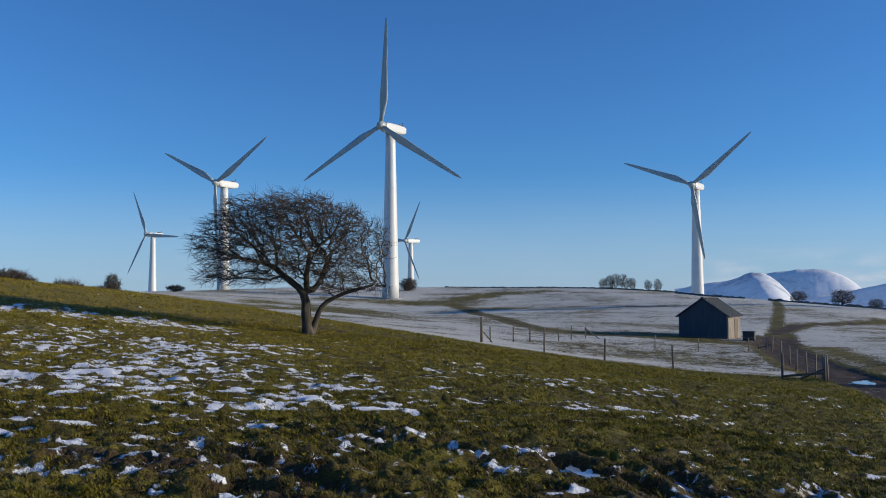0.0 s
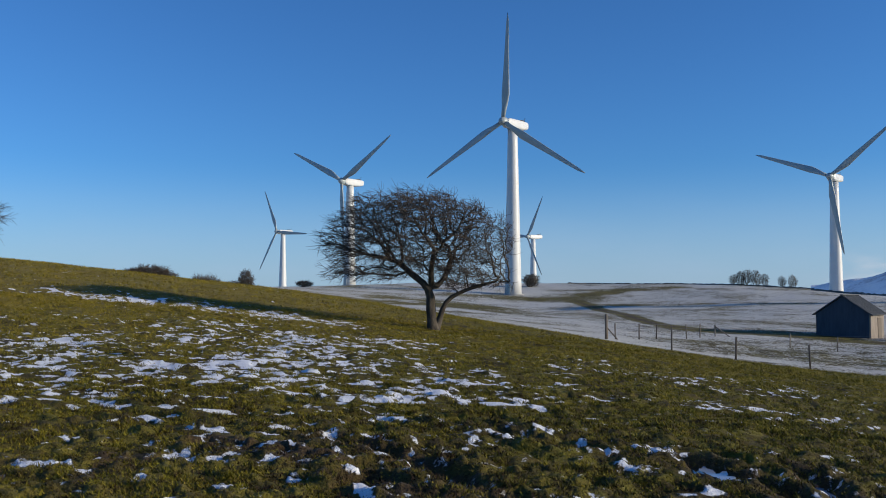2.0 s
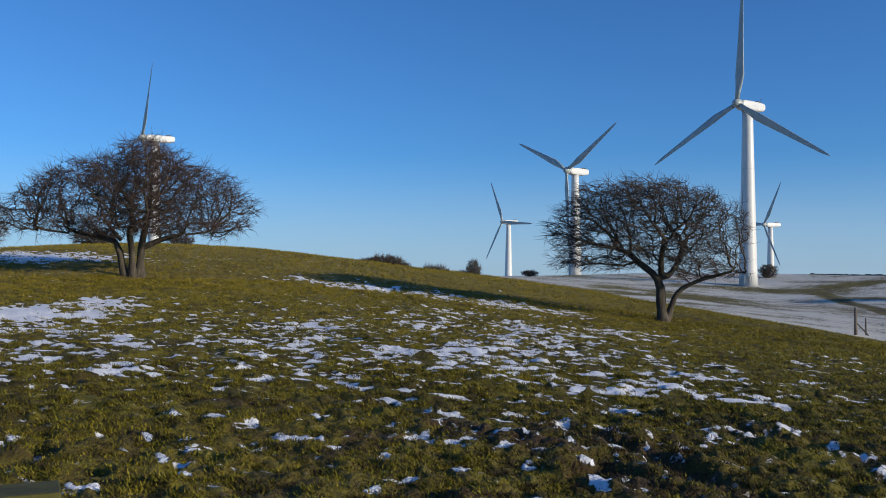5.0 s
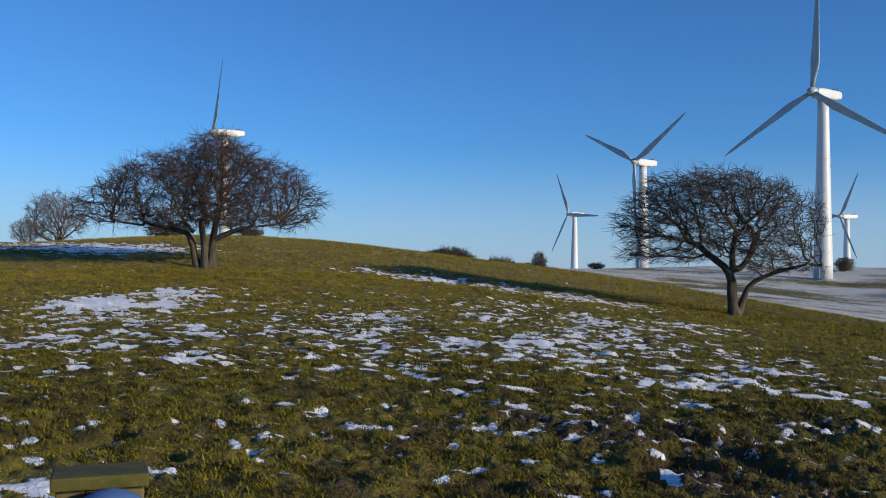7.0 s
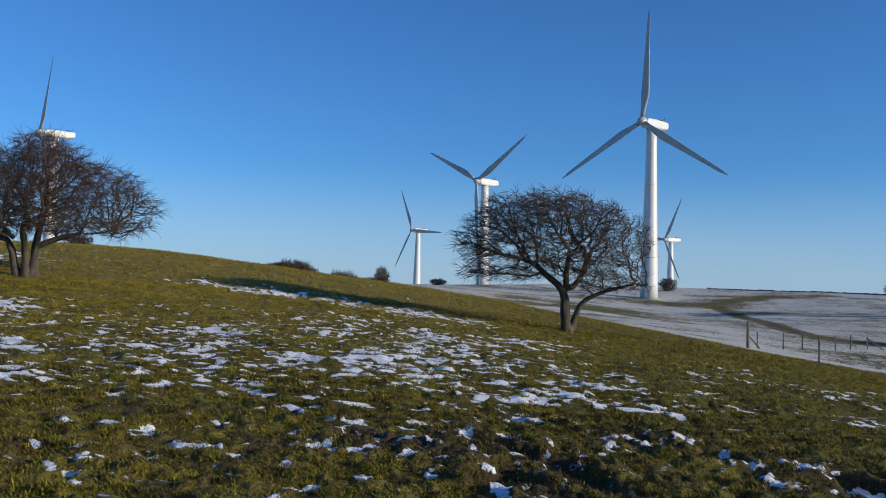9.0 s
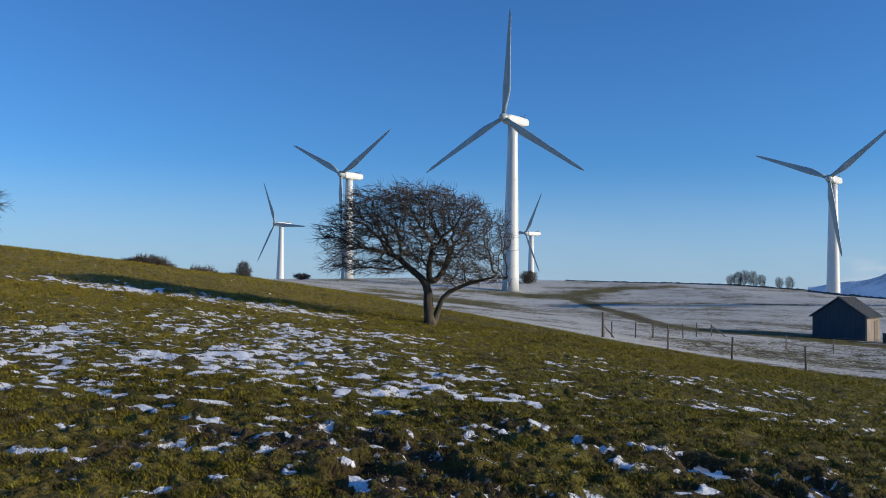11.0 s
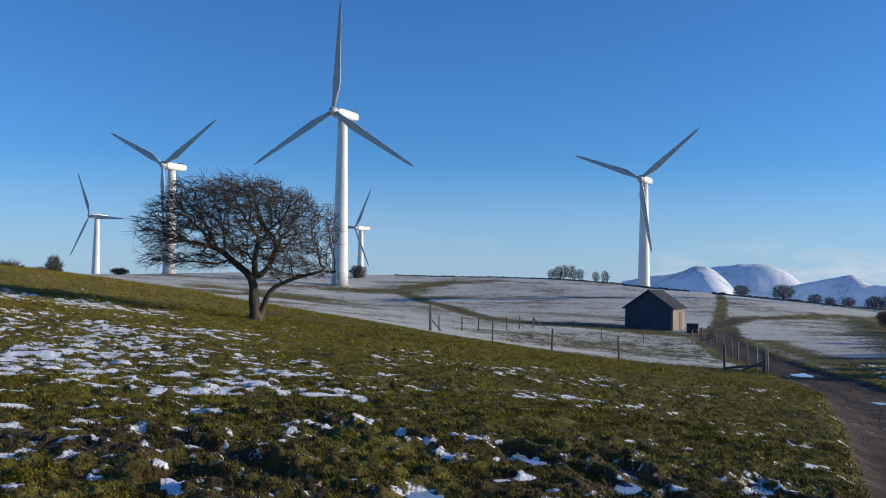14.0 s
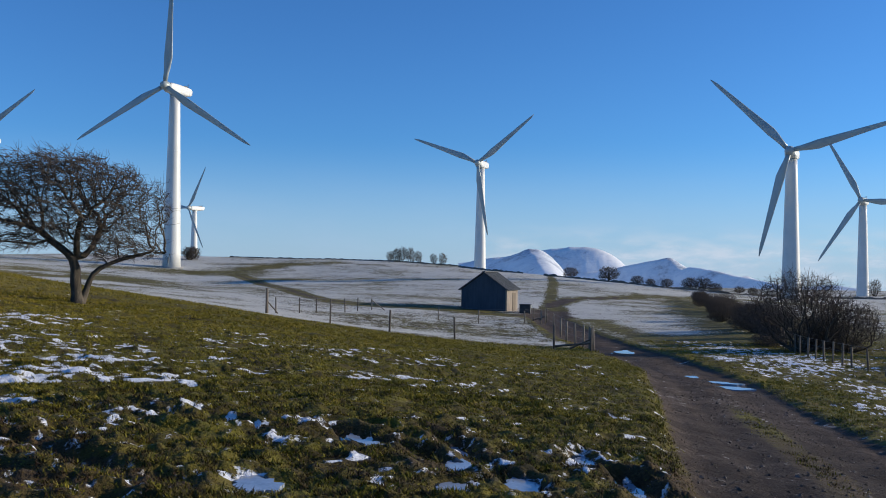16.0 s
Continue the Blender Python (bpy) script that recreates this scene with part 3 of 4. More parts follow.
# ---- low cloud and painted haze, as glowing sheets ----
def cloud_haze_sheet(dist, h0, h1, lo, hi, most, base, stretch, glow, label):
    """A glowing sheet for cloud or painted haze: alpha from drifting noise, thinning upwards."""
    m = bpy.data.materials.new("cloud_haze_glow")
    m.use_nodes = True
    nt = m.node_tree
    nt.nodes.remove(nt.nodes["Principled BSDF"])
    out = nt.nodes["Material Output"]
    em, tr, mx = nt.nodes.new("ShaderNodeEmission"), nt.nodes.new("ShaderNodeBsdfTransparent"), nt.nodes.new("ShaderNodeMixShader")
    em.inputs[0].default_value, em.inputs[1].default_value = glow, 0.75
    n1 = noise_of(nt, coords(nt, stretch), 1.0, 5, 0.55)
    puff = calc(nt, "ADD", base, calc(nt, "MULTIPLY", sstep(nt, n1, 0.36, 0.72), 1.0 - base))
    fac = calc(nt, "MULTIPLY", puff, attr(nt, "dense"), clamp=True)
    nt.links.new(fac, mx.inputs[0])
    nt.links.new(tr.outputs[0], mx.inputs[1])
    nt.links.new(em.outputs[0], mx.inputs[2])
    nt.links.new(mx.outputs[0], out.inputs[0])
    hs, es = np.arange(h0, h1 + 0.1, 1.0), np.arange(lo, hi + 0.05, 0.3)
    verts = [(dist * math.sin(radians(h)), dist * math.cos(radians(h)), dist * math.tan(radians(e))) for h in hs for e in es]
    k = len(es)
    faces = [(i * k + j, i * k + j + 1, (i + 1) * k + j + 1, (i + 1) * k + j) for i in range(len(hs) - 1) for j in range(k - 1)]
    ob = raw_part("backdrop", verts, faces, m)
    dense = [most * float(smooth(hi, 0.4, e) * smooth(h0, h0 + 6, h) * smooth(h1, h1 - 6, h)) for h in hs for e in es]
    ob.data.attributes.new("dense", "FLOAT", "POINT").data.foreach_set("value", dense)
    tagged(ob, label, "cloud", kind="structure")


# first and third are painted haze: emission that pales the horizon and veils the fells
cloud_haze_sheet(4700, -80, 80, -3.0, 8.5, 0.60, 0.9, (0.002, 0.002, 0.006), (0.53, 0.69, 0.98, 1), "glowing sheet of painted pale haze along the horizon")
cloud_haze_sheet(4600, 17, 66, -2.0, 3.4, 0.9, 0.0, (0.004, 0.004, 0.014), (0.74, 0.82, 0.95, 1), "thin white cloud lying over the distant fells")
cloud_haze_sheet(2500, 15, 70, -2.5, 1.9, 0.20, 0.6, (0.004, 0.004, 0.012), (0.46, 0.63, 0.92, 1), "glowing sheet of painted distance haze before the fells")


# ---- wind turbines ----
RADIUS = 22.0


def blade_mesh():
    bm = bmesh.new()
    rings = []
    n = 14
    for s in np.linspace(0, 1, 15):
        z = 0.9 + s * (RADIUS - 0.9)
        chord = 0.95 if s < 0.02 else np.interp(s, [0.02, 0.09, 0.2, 0.5, 0.85, 0.97, 1.0], [0.95, 1.25, 1.95, 1.35, 0.8, 0.55, 0.16])
        thick = chord * np.interp(s, [0, 0.06, 0.2, 0.5, 1.0], [1.0, 0.7, 0.30, 0.2, 0.14])
        tw = radians(np.interp(s, [0, 0.2, 0.6, 1], [16, 13, 4, 0]))
        ring = []
        for i in range(n):
            a = 2 * math.pi * i / n
            u, v = math.cos(a), math.sin(a)
            k = np.interp(s, [0, 0.1], [0, 1])
            cx = chord * (0.5 * u + k * 0.18)
            ty = 0.5 * thick * v * (1 - k * 0.45 * (0.5 + 0.5 * u))
            ring.append(bm.verts.new((cx * math.cos(tw) - ty * math.sin(tw), cx * math.sin(tw) + ty * math.cos(tw), z)))
        rings.append(ring)
    for a, b in zip(rings, rings[1:]):
        for i in range(n):
            bm.faces.new((a[i], a[(i + 1) % n], b[(i + 1) % n], b[i]))
    bm.faces.new(rings[0][::-1])
    bm.faces.new(rings[-1])
    return bm


def turbine(x, y, top, phase, rz, label, reach=1.0):
    g = ground_z(x, y) - 0.2
    root = thing("wind_turbine", x, y, g, rz)
    h = top - g
    bm = bmesh.new()
    prof = []
    for s in np.linspace(0, 1, 13):
        prof.append((1.95 - 0.85 * s, s * h))
    lathe(bm, prof, 40)
    tower = part("tower", bm, TOWER_WHITE, root, "tapered white steel tower", True)
    for s in (0.34, 0.67, 0.985):
        bm = bmesh.new()
        r = 1.95 - 0.85 * s
        lathe(bm, [(r + 0.004, s * h - 0.07), (r + 0.035, s * h - 0.05), (r + 0.035, s * h + 0.05), (r + 0.004, s * h + 0.07)], 40)
        part("flange", bm, TOWER_WHITE, tower, "", True)
    bm = bmesh.new()
    lathe(bm, [(2.5, -0.3), (2.5, 0.18), (2.42, 0.26), (1.9, 0.26)], 32)
    part("foundation", bm, plain_concrete, root, "concrete foundation ring")
    bm = bmesh.new()
    box(bm, 0.9, 0.12, 2.0, pose(0, -1.93, 1.35), 0.02)
    part("door", bm, BLADE_GREY, root, "grey steel access door")
    # nacelle: a long rounded housing, tail away from the rotor
    bm = bmesh.new()
    rings = []
    for yy, w, zb, zt in ((-2.9, 0.95, -0.1, 1.45), (-2.4, 1.15, -0.4, 1.7), (0.5, 1.22, -0.42, 1.8), (3.0, 1.22, -0.36, 1.8), (4.9, 1.1, -0.05, 1.75), (5.4, 0.95, 0.2, 1.6)):
        ring = []
        for i in range(20):
            a = 2 * math.pi * i / 20
            c, s_ = math.cos(a), math.sin(a)
            q = lambda v: math.copysign(abs(v) ** 0.45, v)
            ring.append(bm.verts.new((w * q(c), yy, h + 0.12 + (zb + zt) / 2 + (zt - zb) / 2 * q(s_) + 0.35)))
        rings.append(ring)
    for a, b in zip(rings, rings[1:]):
        for i in range(20):
            bm.faces.new((a[i], b[i], b[(i + 1) % 20], a[(i + 1) % 20]))
    bm.faces.new(rings[0])
    bm.faces.new(rings[-1][::-1])
    nac = part("nacelle", bm, TOWER_WHITE, root, "long white nacelle housing")
    bm = bmesh.new()
    lathe(bm, [(1.12, h - 0.05), (1.25, h + 0.02), (1.25, h + 0.2), (1.1, h + 0.28)], 32)
    part("yaw_ring", bm, BLADE_GREY, root)
    bm = bmesh.new()
    box(bm, 1.2, 1.2, 0.4, pose(0, 3.6, h + 2.35), 0.05)
    part("cooler", bm, DARK_VENT, nac, "dark roof vent")
    bm = bmesh.new()
    lathe(bm, [(0.03, 0), (0.03, 1.1)], 8, pose(0.3, 4.7, h + 2.1))
    box(bm, 0.5, 0.06, 0.06, pose(0.3, 4.7, h + 3.05))
    part("wind_vane", bm, DARK_VENT, nac)
    hubz = h + 1.25
    bm = bmesh.new()
    prof = [(0.05, 1.2), (0.42, 1.08), (0.78, 0.72), (0.98, 0.2), (1.02, -0.6), (0.9, -0.95)]
    lathe(bm, prof[::-1], 28, pose(0, -3.95, hubz, 90))
    hub = part("hub", bm, BLADE_GREY, root, "rounded grey spinner", True)
    for i in range(3):
        b = blade_mesh()
        bmesh.ops.scale(b, vec=(1, 1, reach), verts=b.verts)
        bmesh.ops.transform(b, matrix=pose(0, -3.95, hubz) @ pose(0, 0, 0, 0, phase + 120 * i, 0), verts=b.verts)
        bmesh.ops.recalc_face_normals(b, faces=b.faces)
        part("blade", b, BLADE_GREY, root, "long tapered grey blade", True)
    return tagged(root, label, "wind turbine", "turbines of the wind farm")


plain_concrete = plain("concrete", [(0.3, (0.25, 0.25, 0.24)), (0.7, (0.42, 0.42, 0.40))], 2, 0.9)
for heading, d, el, phase, rz, label in (
        (0.0, 203, 10.56, 3, -33, "tall white three-bladed wind turbine standing in a frosted field"),
        (19.4, 275, 6.60, 51, -36, "white wind turbine on the snowy ridge behind the barn"),
        (-10.53, 272, 6.88, 57, -30, "white wind turbine behind the windswept thorn tree"),
        (-14.77, 437, 3.71, -25, -36, "small distant white wind turbine on the skyline"),
        (1.30, 448, 3.45, 31, -50, "far white wind turbine partly behind a skyline bush"),
        (-37.1, 275, 8.40, 26, -38, "white wind turbine rising behind the grassy knoll"),
        (38.45, 198, 7.00, -45, -44, "white wind turbine standing behind the hedge"),
        (42.35, 304, 4.15, -27, -50, "distant white wind turbine past the hedge")):
    X, Y = polar(heading, d)
    turbine(X, Y, 1.6 + d * math.tan(radians(el)) - 0.4, phase, rz, label, 1.125 if d == 203 else 1.02)


# ---- trees ----
def grow(stems, inside, count, box_lo, box_hi, step, kill, reach, seed, pull=(0, 0, 0), rounds=220):
    """Branches that grow towards points strewn in a crown: nodes, parents."""
    rs = np.random.RandomState(seed)
    pts = rs.uniform(box_lo, box_hi, (count * 6, 3))
    pts = pts[[bool(inside(*q)) for q in pts]][:count]
    nodes, par = [], []
    for stem in stems:
        prev = stem[0][1]
        for q in stem[1:]:
            nodes.append(np.array(q, float))
            par.append(prev if isinstance(prev, int) else -1)
            prev = len(nodes) - 1
    nodes = list(nodes)
    pull = np.array(pull, float)
    arr = np.array(nodes)
    near = np.full(len(pts), 1e9)
    who = np.zeros(len(pts), int)

    def update(start):
        nonlocal near, who
        new_n = arr[start:]
        if len(new_n) and len(pts):
            dd = np.linalg.norm(pts[:, None, :] - new_n[None], axis=2)
            m = dd.min(1)
            better = m < near
            who = np.where(better, dd.argmin(1) + start, who)
            near = np.where(better, m, near)

    update(0)
    for _ in range(rounds):
        act = near < reach
        if not act.any():
            break
        ways = {}
        for q, w in zip(pts[act], who[act]):
            v = q - arr[w]
            ways.setdefault(int(w), []).append(v / (np.linalg.norm(v) + 1e-9))
        start = len(arr)
        fresh = []
        for w, vs in ways.items():
            v = np.mean(vs, 0) + pull + rs.normal(0, 0.30, 3) * (1, 1, 0.7)
            v /= np.linalg.norm(v) + 1e-9
            fresh.append(arr[w] + v * step)
            par.append(w)
        arr = np.vstack([arr, fresh])
        update(start)
        keep = near > kill
        pts, near, who = pts[keep], near[keep], who[keep]
        if len(pts) == 0:
            break
    return arr, np.array(par)


def radii_of(arr, par, tip, power=2.3):
    acc = np.zeros(len(arr))
    kids = np.zeros(len(arr), int)
    for p_ in par:
        if p_ >= 0:
            kids[p_] += 1
    for i in range(len(arr) - 1, -1, -1):
        if kids[i] == 0:
            acc[i] += tip ** power
        if par[i] >= 0:
            acc[par[i]] += acc[i]
    return acc ** (1 / power), kids


def frame_of(v):
    v = v / (np.linalg.norm(v) + 1e-9)
    a = np.cross(v, (0.0, 0.3, 1.0) if abs(v[2]) < 0.9 else (1.0, 0.0, 0.2))
    a /= np.linalg.norm(a) + 1e-9
    return a, np.cross(v, a)


def tubes(segs, sides):
    """Tapered tubes: rows of start, end, radius at each."""
    verts, faces = [], []
    ang = [2 * math.pi * i / sides for i in range(sides)]
    for a, b, ra, rb in segs:
        u, w = frame_of(b - a)
        k = len(verts)
        for c, r in ((a, ra), (b, rb)):
            for t in ang:
                q = c + u * (r * math.cos(t)) + w * (r * math.sin(t))
                verts.append((q[0], q[1], q[2]))
        for i in range(sides):
            faces.append((k + i, k + (i + 1) % sides, k + sides + (i + 1) % sides, k + sides + i))
    return verts, faces


def limbs(arr, par, rad, chosen, sides):
    """Continuous tapered skins along the limbs: each node goes on into its stoutest child."""
    heir, kids, among = {}, {}, set(chosen)
    for i in chosen:
        kids.setdefault(par[i], []).append(i)
    for p_, ks in kids.items():
        heir[p_] = max(ks, key=lambda q: rad[q])
    verts, faces = [], []
    turn = np.array([[math.cos(2 * math.pi * q / sides), math.sin(2 * math.pi * q / sides)] for q in range(sides)])
    for i in chosen:
        if heir.get(par[i]) == i and par[i] in among:
            continue
        path = [par[i], i]
        while path[-1] in heir:
            path.append(heir[path[-1]])
        pts = np.array([arr[q] for q in path])
        soft = pts.copy()
        soft[1:-1] = 0.5 * pts[1:-1] + 0.25 * (pts[:-2] + pts[2:])
        rr = np.array([min(rad[path[0]], rad[i] * 1.25)] + [rad[q] for q in path[1:]])
        rr[1:-1] = 0.5 * rr[1:-1] + 0.25 * (rr[:-2] + rr[2:])
        way = np.gradient(soft, axis=0)
        u, _ = frame_of(way[0])
        k0 = len(verts)
        for c, d_, r in zip(soft, way, rr):
            d_ = d_ / (np.linalg.norm(d_) + 1e-9)
            u = u - d_ * np.dot(u, d_)
            u /= np.linalg.norm(u) + 1e-9
            w = np.cross(d_, u)
            flare = 1.0 + 0.55 * max(0.0, 0.35 - c[2]) / 0.35 if rr[0] > 0.05 else 1.0
            for q, (a, b) in enumerate(turn):
                rough = 1.0 + 0.30 * noise.noise((c[0] * 4 + 2.0 * a, c[1] * 4 + 2.0 * b, c[2] * 2.2)) if r > 0.03 else 1.0
                verts.append(tuple(c + (u * a + w * b) * r * flare * rough))
        for j in range(len(soft) - 1):
            for q in range(sides):
                a, b = k0 + j * sides + q, k0 + j * sides + (q + 1) % sides
                faces.append((a, b, b + sides, a + sides))
    return verts, faces


def tree(name, x, y, label, category, stems, inside, count, lo, hi, step, kill, reach, seed, tip=0.006, pull=(0, 0, 0), twigs=3, twig_len=0.34, twig_mat=None, rz=0.0, sweep=(0, 0, 0), z=None, floor=0.0):
    arr, par = grow(stems, inside, count, lo, hi, step, kill, reach, seed, pull)
    rad, kids = radii_of(arr, par, tip)
    ns = sum(len(q) - 1 for q in stems)
    if floor:
        arr[ns:] += np.random.RandomState(seed + 5).normal(0, 0.042, arr[ns:].shape)
    rad[:ns] = np.maximum(rad[:ns], floor * np.clip(1.35 - arr[:ns, 2] * 0.35, 0.4, 1.2) * np.clip(1.25 - 0.4 * np.abs(arr[:ns, 0]), 0.2, 1.0))
    if floor:
        rad[:ns] = np.minimum(rad[:ns], np.maximum(0.03, 0.21 - 0.075 * np.abs(arr[:ns, 0])))
    rs = np.random.RandomState(seed + 1)
    root = thing(name, x, y, z, rz)
    stout = {i for i, p_ in enumerate(par) if p_ >= 0 and rad[i] > 0.016}
    fine = [(arr[p_], arr[i] + (arr[i] - arr[p_]) * 0.06, min(rad[p_], rad[i] * 1.4), rad[i]) for i, p_ in enumerate(par) if p_ >= 0 and i not in stout]
    sweep = np.array(sweep, float)
    flat = np.array((1.0, 1.0, 0.62 if floor else 1.0))
    for i, p_ in enumerate(par):
        if p_ < 0 or rad[i] > 0.03:
            continue
        way = arr[i] - arr[p_]
        way /= np.linalg.norm(way) + 1e-9
        for _ in range(twigs if kids[i] else twigs + 1):
            v = (way * 0.8 + rs.normal(0, 0.55, 3) + sweep) * flat
            v /= np.linalg.norm(v) + 1e-9
            l = twig_len * rs.uniform(0.4, 1.2)
            mid_ = arr[i] + v * l * 0.5 + rs.normal(0, 0.02, 3)
            v2 = v + rs.normal(0, 0.35, 3) + sweep * 0.5
            end = mid_ + v2 / np.linalg.norm(v2) * l * 0.5
            fine.append((arr[i], mid_, tip * 0.8, tip * 0.62))
            fine.append((mid_, end, tip * 0.62, tip * 0.35))
    v, f = limbs(arr, par, rad, sorted(stout), 9 if floor else 6)
    if f:
        raw_part("trunk", v, f, BARK, root, "gnarled dark trunk and limbs")
    v, f = tubes(fine, 3)
    raw_part("crown", v, f, twig_mat or TWIG, root, "dense tangle of bare twigs")
    return tagged(root, label, category)


def crown_a(x, y, z):
    # flat-topped, swept to one side, hollow under the limbs
    top = 5.05 - 0.085 * (x + 0.6) ** 2 - 0.10 * y * y
    low = (1.75 if x < 0.4 else 1.3) + 0.10 * y * y + 0.2 * max(0.0, 0.8 - abs(x + 0.2))
    side = ((x + 0.55) / (3.45 if x < -0.55 else 3.4)) ** 2 + (y / 2.0) ** 2
    lump = 0.42 * noise.noise((x * 1.0, y * 0.9, z * 1.1))
    gap = noise.noise((x * 1.5 + 7, y * 1.5, z * 2.6))
    return low < z < top + lump and side + lump < 1.0 and gap > -0.02 - 0.10 * (z - 3.0) + (0.03 * x if x < 0.5 else -0.07 * x)


TREE_A = polar(-5.17, 32.0)
tree("hawthorn_tree", *TREE_A, "bare windswept hawthorn with a forked trunk on the grass brow", "tree",
     [[(0, None), (0.02, 0, -0.1), (-0.07, 0, 0.3), (-0.03, 0.02, 0.75), (-0.17, 0.0, 1.15), (-0.06, 0.05, 1.55)],
      [(0, 4), (-0.42, -0.1, 1.62), (-0.55, -0.15, 1.95), (-0.95, -0.2, 2.08), (-1.15, -0.15, 2.4)],
      [(0, 4), (0.12, 0.2, 1.55), (0.42, 0.3, 1.8), (0.46, 0.35, 2.2), (0.7, 0.5, 2.6)],
      [(0, 4), (-0.1, -0.35, 2.1), (0.1, -0.7, 2.7)],
      [(0, 0), (0.18, 0.03, 0.25), (0.31, 0.07, 0.48), (0.30, 0.03, 0.76), (0.48, 0.0, 0.98), (0.62, 0.06, 1.22), (0.98, 0.0, 1.30), (1.28, 0.06, 1.52), (1.8, 0.1, 1.62), (2.4, 0.05, 1.74), (2.9, 0.0, 1.70)]],
     crown_a, 4100, (-4.2, -2.9, 1.5), (3.0, 2.9, 5.4), 0.13, 0.17, 1.3, 3, tip=0.0084, pull=(-0.18, 0, -0.02), twigs=3, twig_len=0.42, sweep=(-0.60, 0, 0.02), floor=0.085)


def crown_b(x, y, z):
    top = 4.6 - 0.105 * x * x * (0.8 if x > 0 else 1.0) - 0.10 * y * y + (0.35 if -0.6 < x < 1.7 else 0)
    low = 1.38 + 0.04 * abs(x) + 0.05 * y * y
    lump = 0.35 * noise.noise((x * 0.8 + 4, y * 0.8, z * 0.8))
    gap = noise.noise((x * 1.2 + 3, y * 1.2, z * 2.4))
    return low < z < top + lump and (x / (4.9 if x < 0 else 4.3)) ** 2 + (y / 2.5) ** 2 + lump < 1.0 and gap > -0.14 - 0.06 * (z - 3) + 0.03 * abs(x)


TREE_B = polar(-38.4, 34.0)
tree("hawthorn_tree", *TREE_B, "spreading bare hawthorn with several stems and a russet crown", "tree",
     [[(0, None), (-0.22, 0, -0.1), (-0.38, 0, 0.4), (-0.50, 0.05, 0.9), (-0.42, 0.1, 1.3), (-0.8, 0.15, 1.75)],
      [(0, None), (0.24, 0.1, -0.1), (0.20, 0.1, 0.5), (0.30, 0.1, 1.05), (0.34, 0.1, 1.6), (0.5, 0.0, 2.4)],
      [(0, None), (0.0, -0.15, -0.1), (-0.02, -0.15, 0.5), (-0.1, -0.2, 1.0), (0.02, -0.3, 1.6), (-0.1, -0.4, 2.3)],
      [(0, 7), (0.9, -0.1, 1.42), (1.8, -0.2, 1.55), (2.7, -0.15, 1.62)],
      [(0, 3), (-1.2, 0.15, 1.48), (-2.2, 0.1, 1.52), (-3.2, 0.0, 1.62)],
      [(0, 13), (-0.5, -0.9, 1.75), (0.4, -1.5, 1.9)]],
     crown_b, 7000, (-5.2, -3.4, 1.3), (4.6, 3.4, 5.7), 0.14, 0.18, 1.3, 8, tip=0.0086, twigs=3, twig_len=0.48, floor=0.085, twig_mat=TWIG_RED, rz=38.4, sweep=(0.05, 0, 0))


def shrub(name, label, seed, w, h, x, y, mat, category="bush", stemmy=5, count=650, tip=0.014, z=None, trunked=False):
    def inside(a, b, c):
        lo = 0.2 * h if trunked else 0.05 * h
        if not lo < c < h * 1.05:
            return False
        s = (c / h - 0.55) / 0.5
        return (a / (w / 2)) ** 2 + (b / (w / 2)) ** 2 + s * s + 0.5 * noise.noise((a * 1.3 / w * 4 + seed, b / w * 5, c / h * 4)) < 1.0
    rs = np.random.RandomState(seed)
    stems = []
    if trunked:
        stems.append([(0, None), (0, 0, -0.1), (0.02 * w, 0, 0.15 * h), (0.0, 0.02 * w, 0.32 * h)])
    else:
        stems.append([(0, None), (0, 0, -0.1), (0, 0, 0.1 * h)])
        for _ in range(stemmy):
            a = rs.uniform(0, 6.28)
            r = rs.uniform(0.05, 0.3) * w
            stems.append([(0, 0), (r * 1.1 * math.cos(a), r * 1.1 * math.sin(a), 0.12 * h)])
    return tree(name, x, y, label, category, stems, inside, count, (-w / 2, -w / 2, 0), (w / 2, w / 2, h * 1.1), 0.045 * max(w, h), 0.055 * max(w, h), 0.5 * max(w, h), seed, tip=tip, twigs=3, twig_len=0.13 * max(w, h), twig_mat=mat, z=z)


# ---- skyline bushes, left to right ----
def set_out(proto, spots, label=None, wide=1.0, tall=1.0):
    for heading, d, s, turn in spots:
        x, y = polar(heading, d)
        c = copy_thing(proto, pose(x, y, ground_z(x, y) - 0.05, 0, 0, turn))
        c.scale = (s * wide, s * wide, s * tall)
        if label:
            tagged(c, label)


X, Y = polar(-22.8, 61)
bush_low = shrub("bush", "low bare thorn bush on the skyline", 21, 2.5, 0.85, X, Y, TWIG)
set_out(bush_low, [(-19.2, 75, 0.8, 60), (-19.9, 74, 0.75, 10), (-18.7, 76, 0.6, 100)], None, 0.8, 1.9)
set_out(bush_low, [ (-13.4, 215, 1.7, 140), (-23.7, 61, 0.7, 200), (-40.6, 58, 1.1, 20), (-35.6, 56, 0.7, 80), (-22.0, 62, 0.8, 90)])
X, Y = polar(-17.05, 110)
bush_round = shrub("bush", "rounded dark bush beyond the brow", 22, 2.0, 3.1, X, Y, TWIG, count=1300, tip=0.02)
set_out(bush_round, [(-17.8, 108, 1.0, 30), (1.15, 225, 1.75, 70)], None, 1.25, 0.58)
X, Y = polar(27.6, 200)
thorn = shrub("thorn_tree", "small bare thorn tree beside the far track", 26, 4.6, 3.3, X, Y, TWIG, "tree", count=620, tip=0.024, trunked=True)
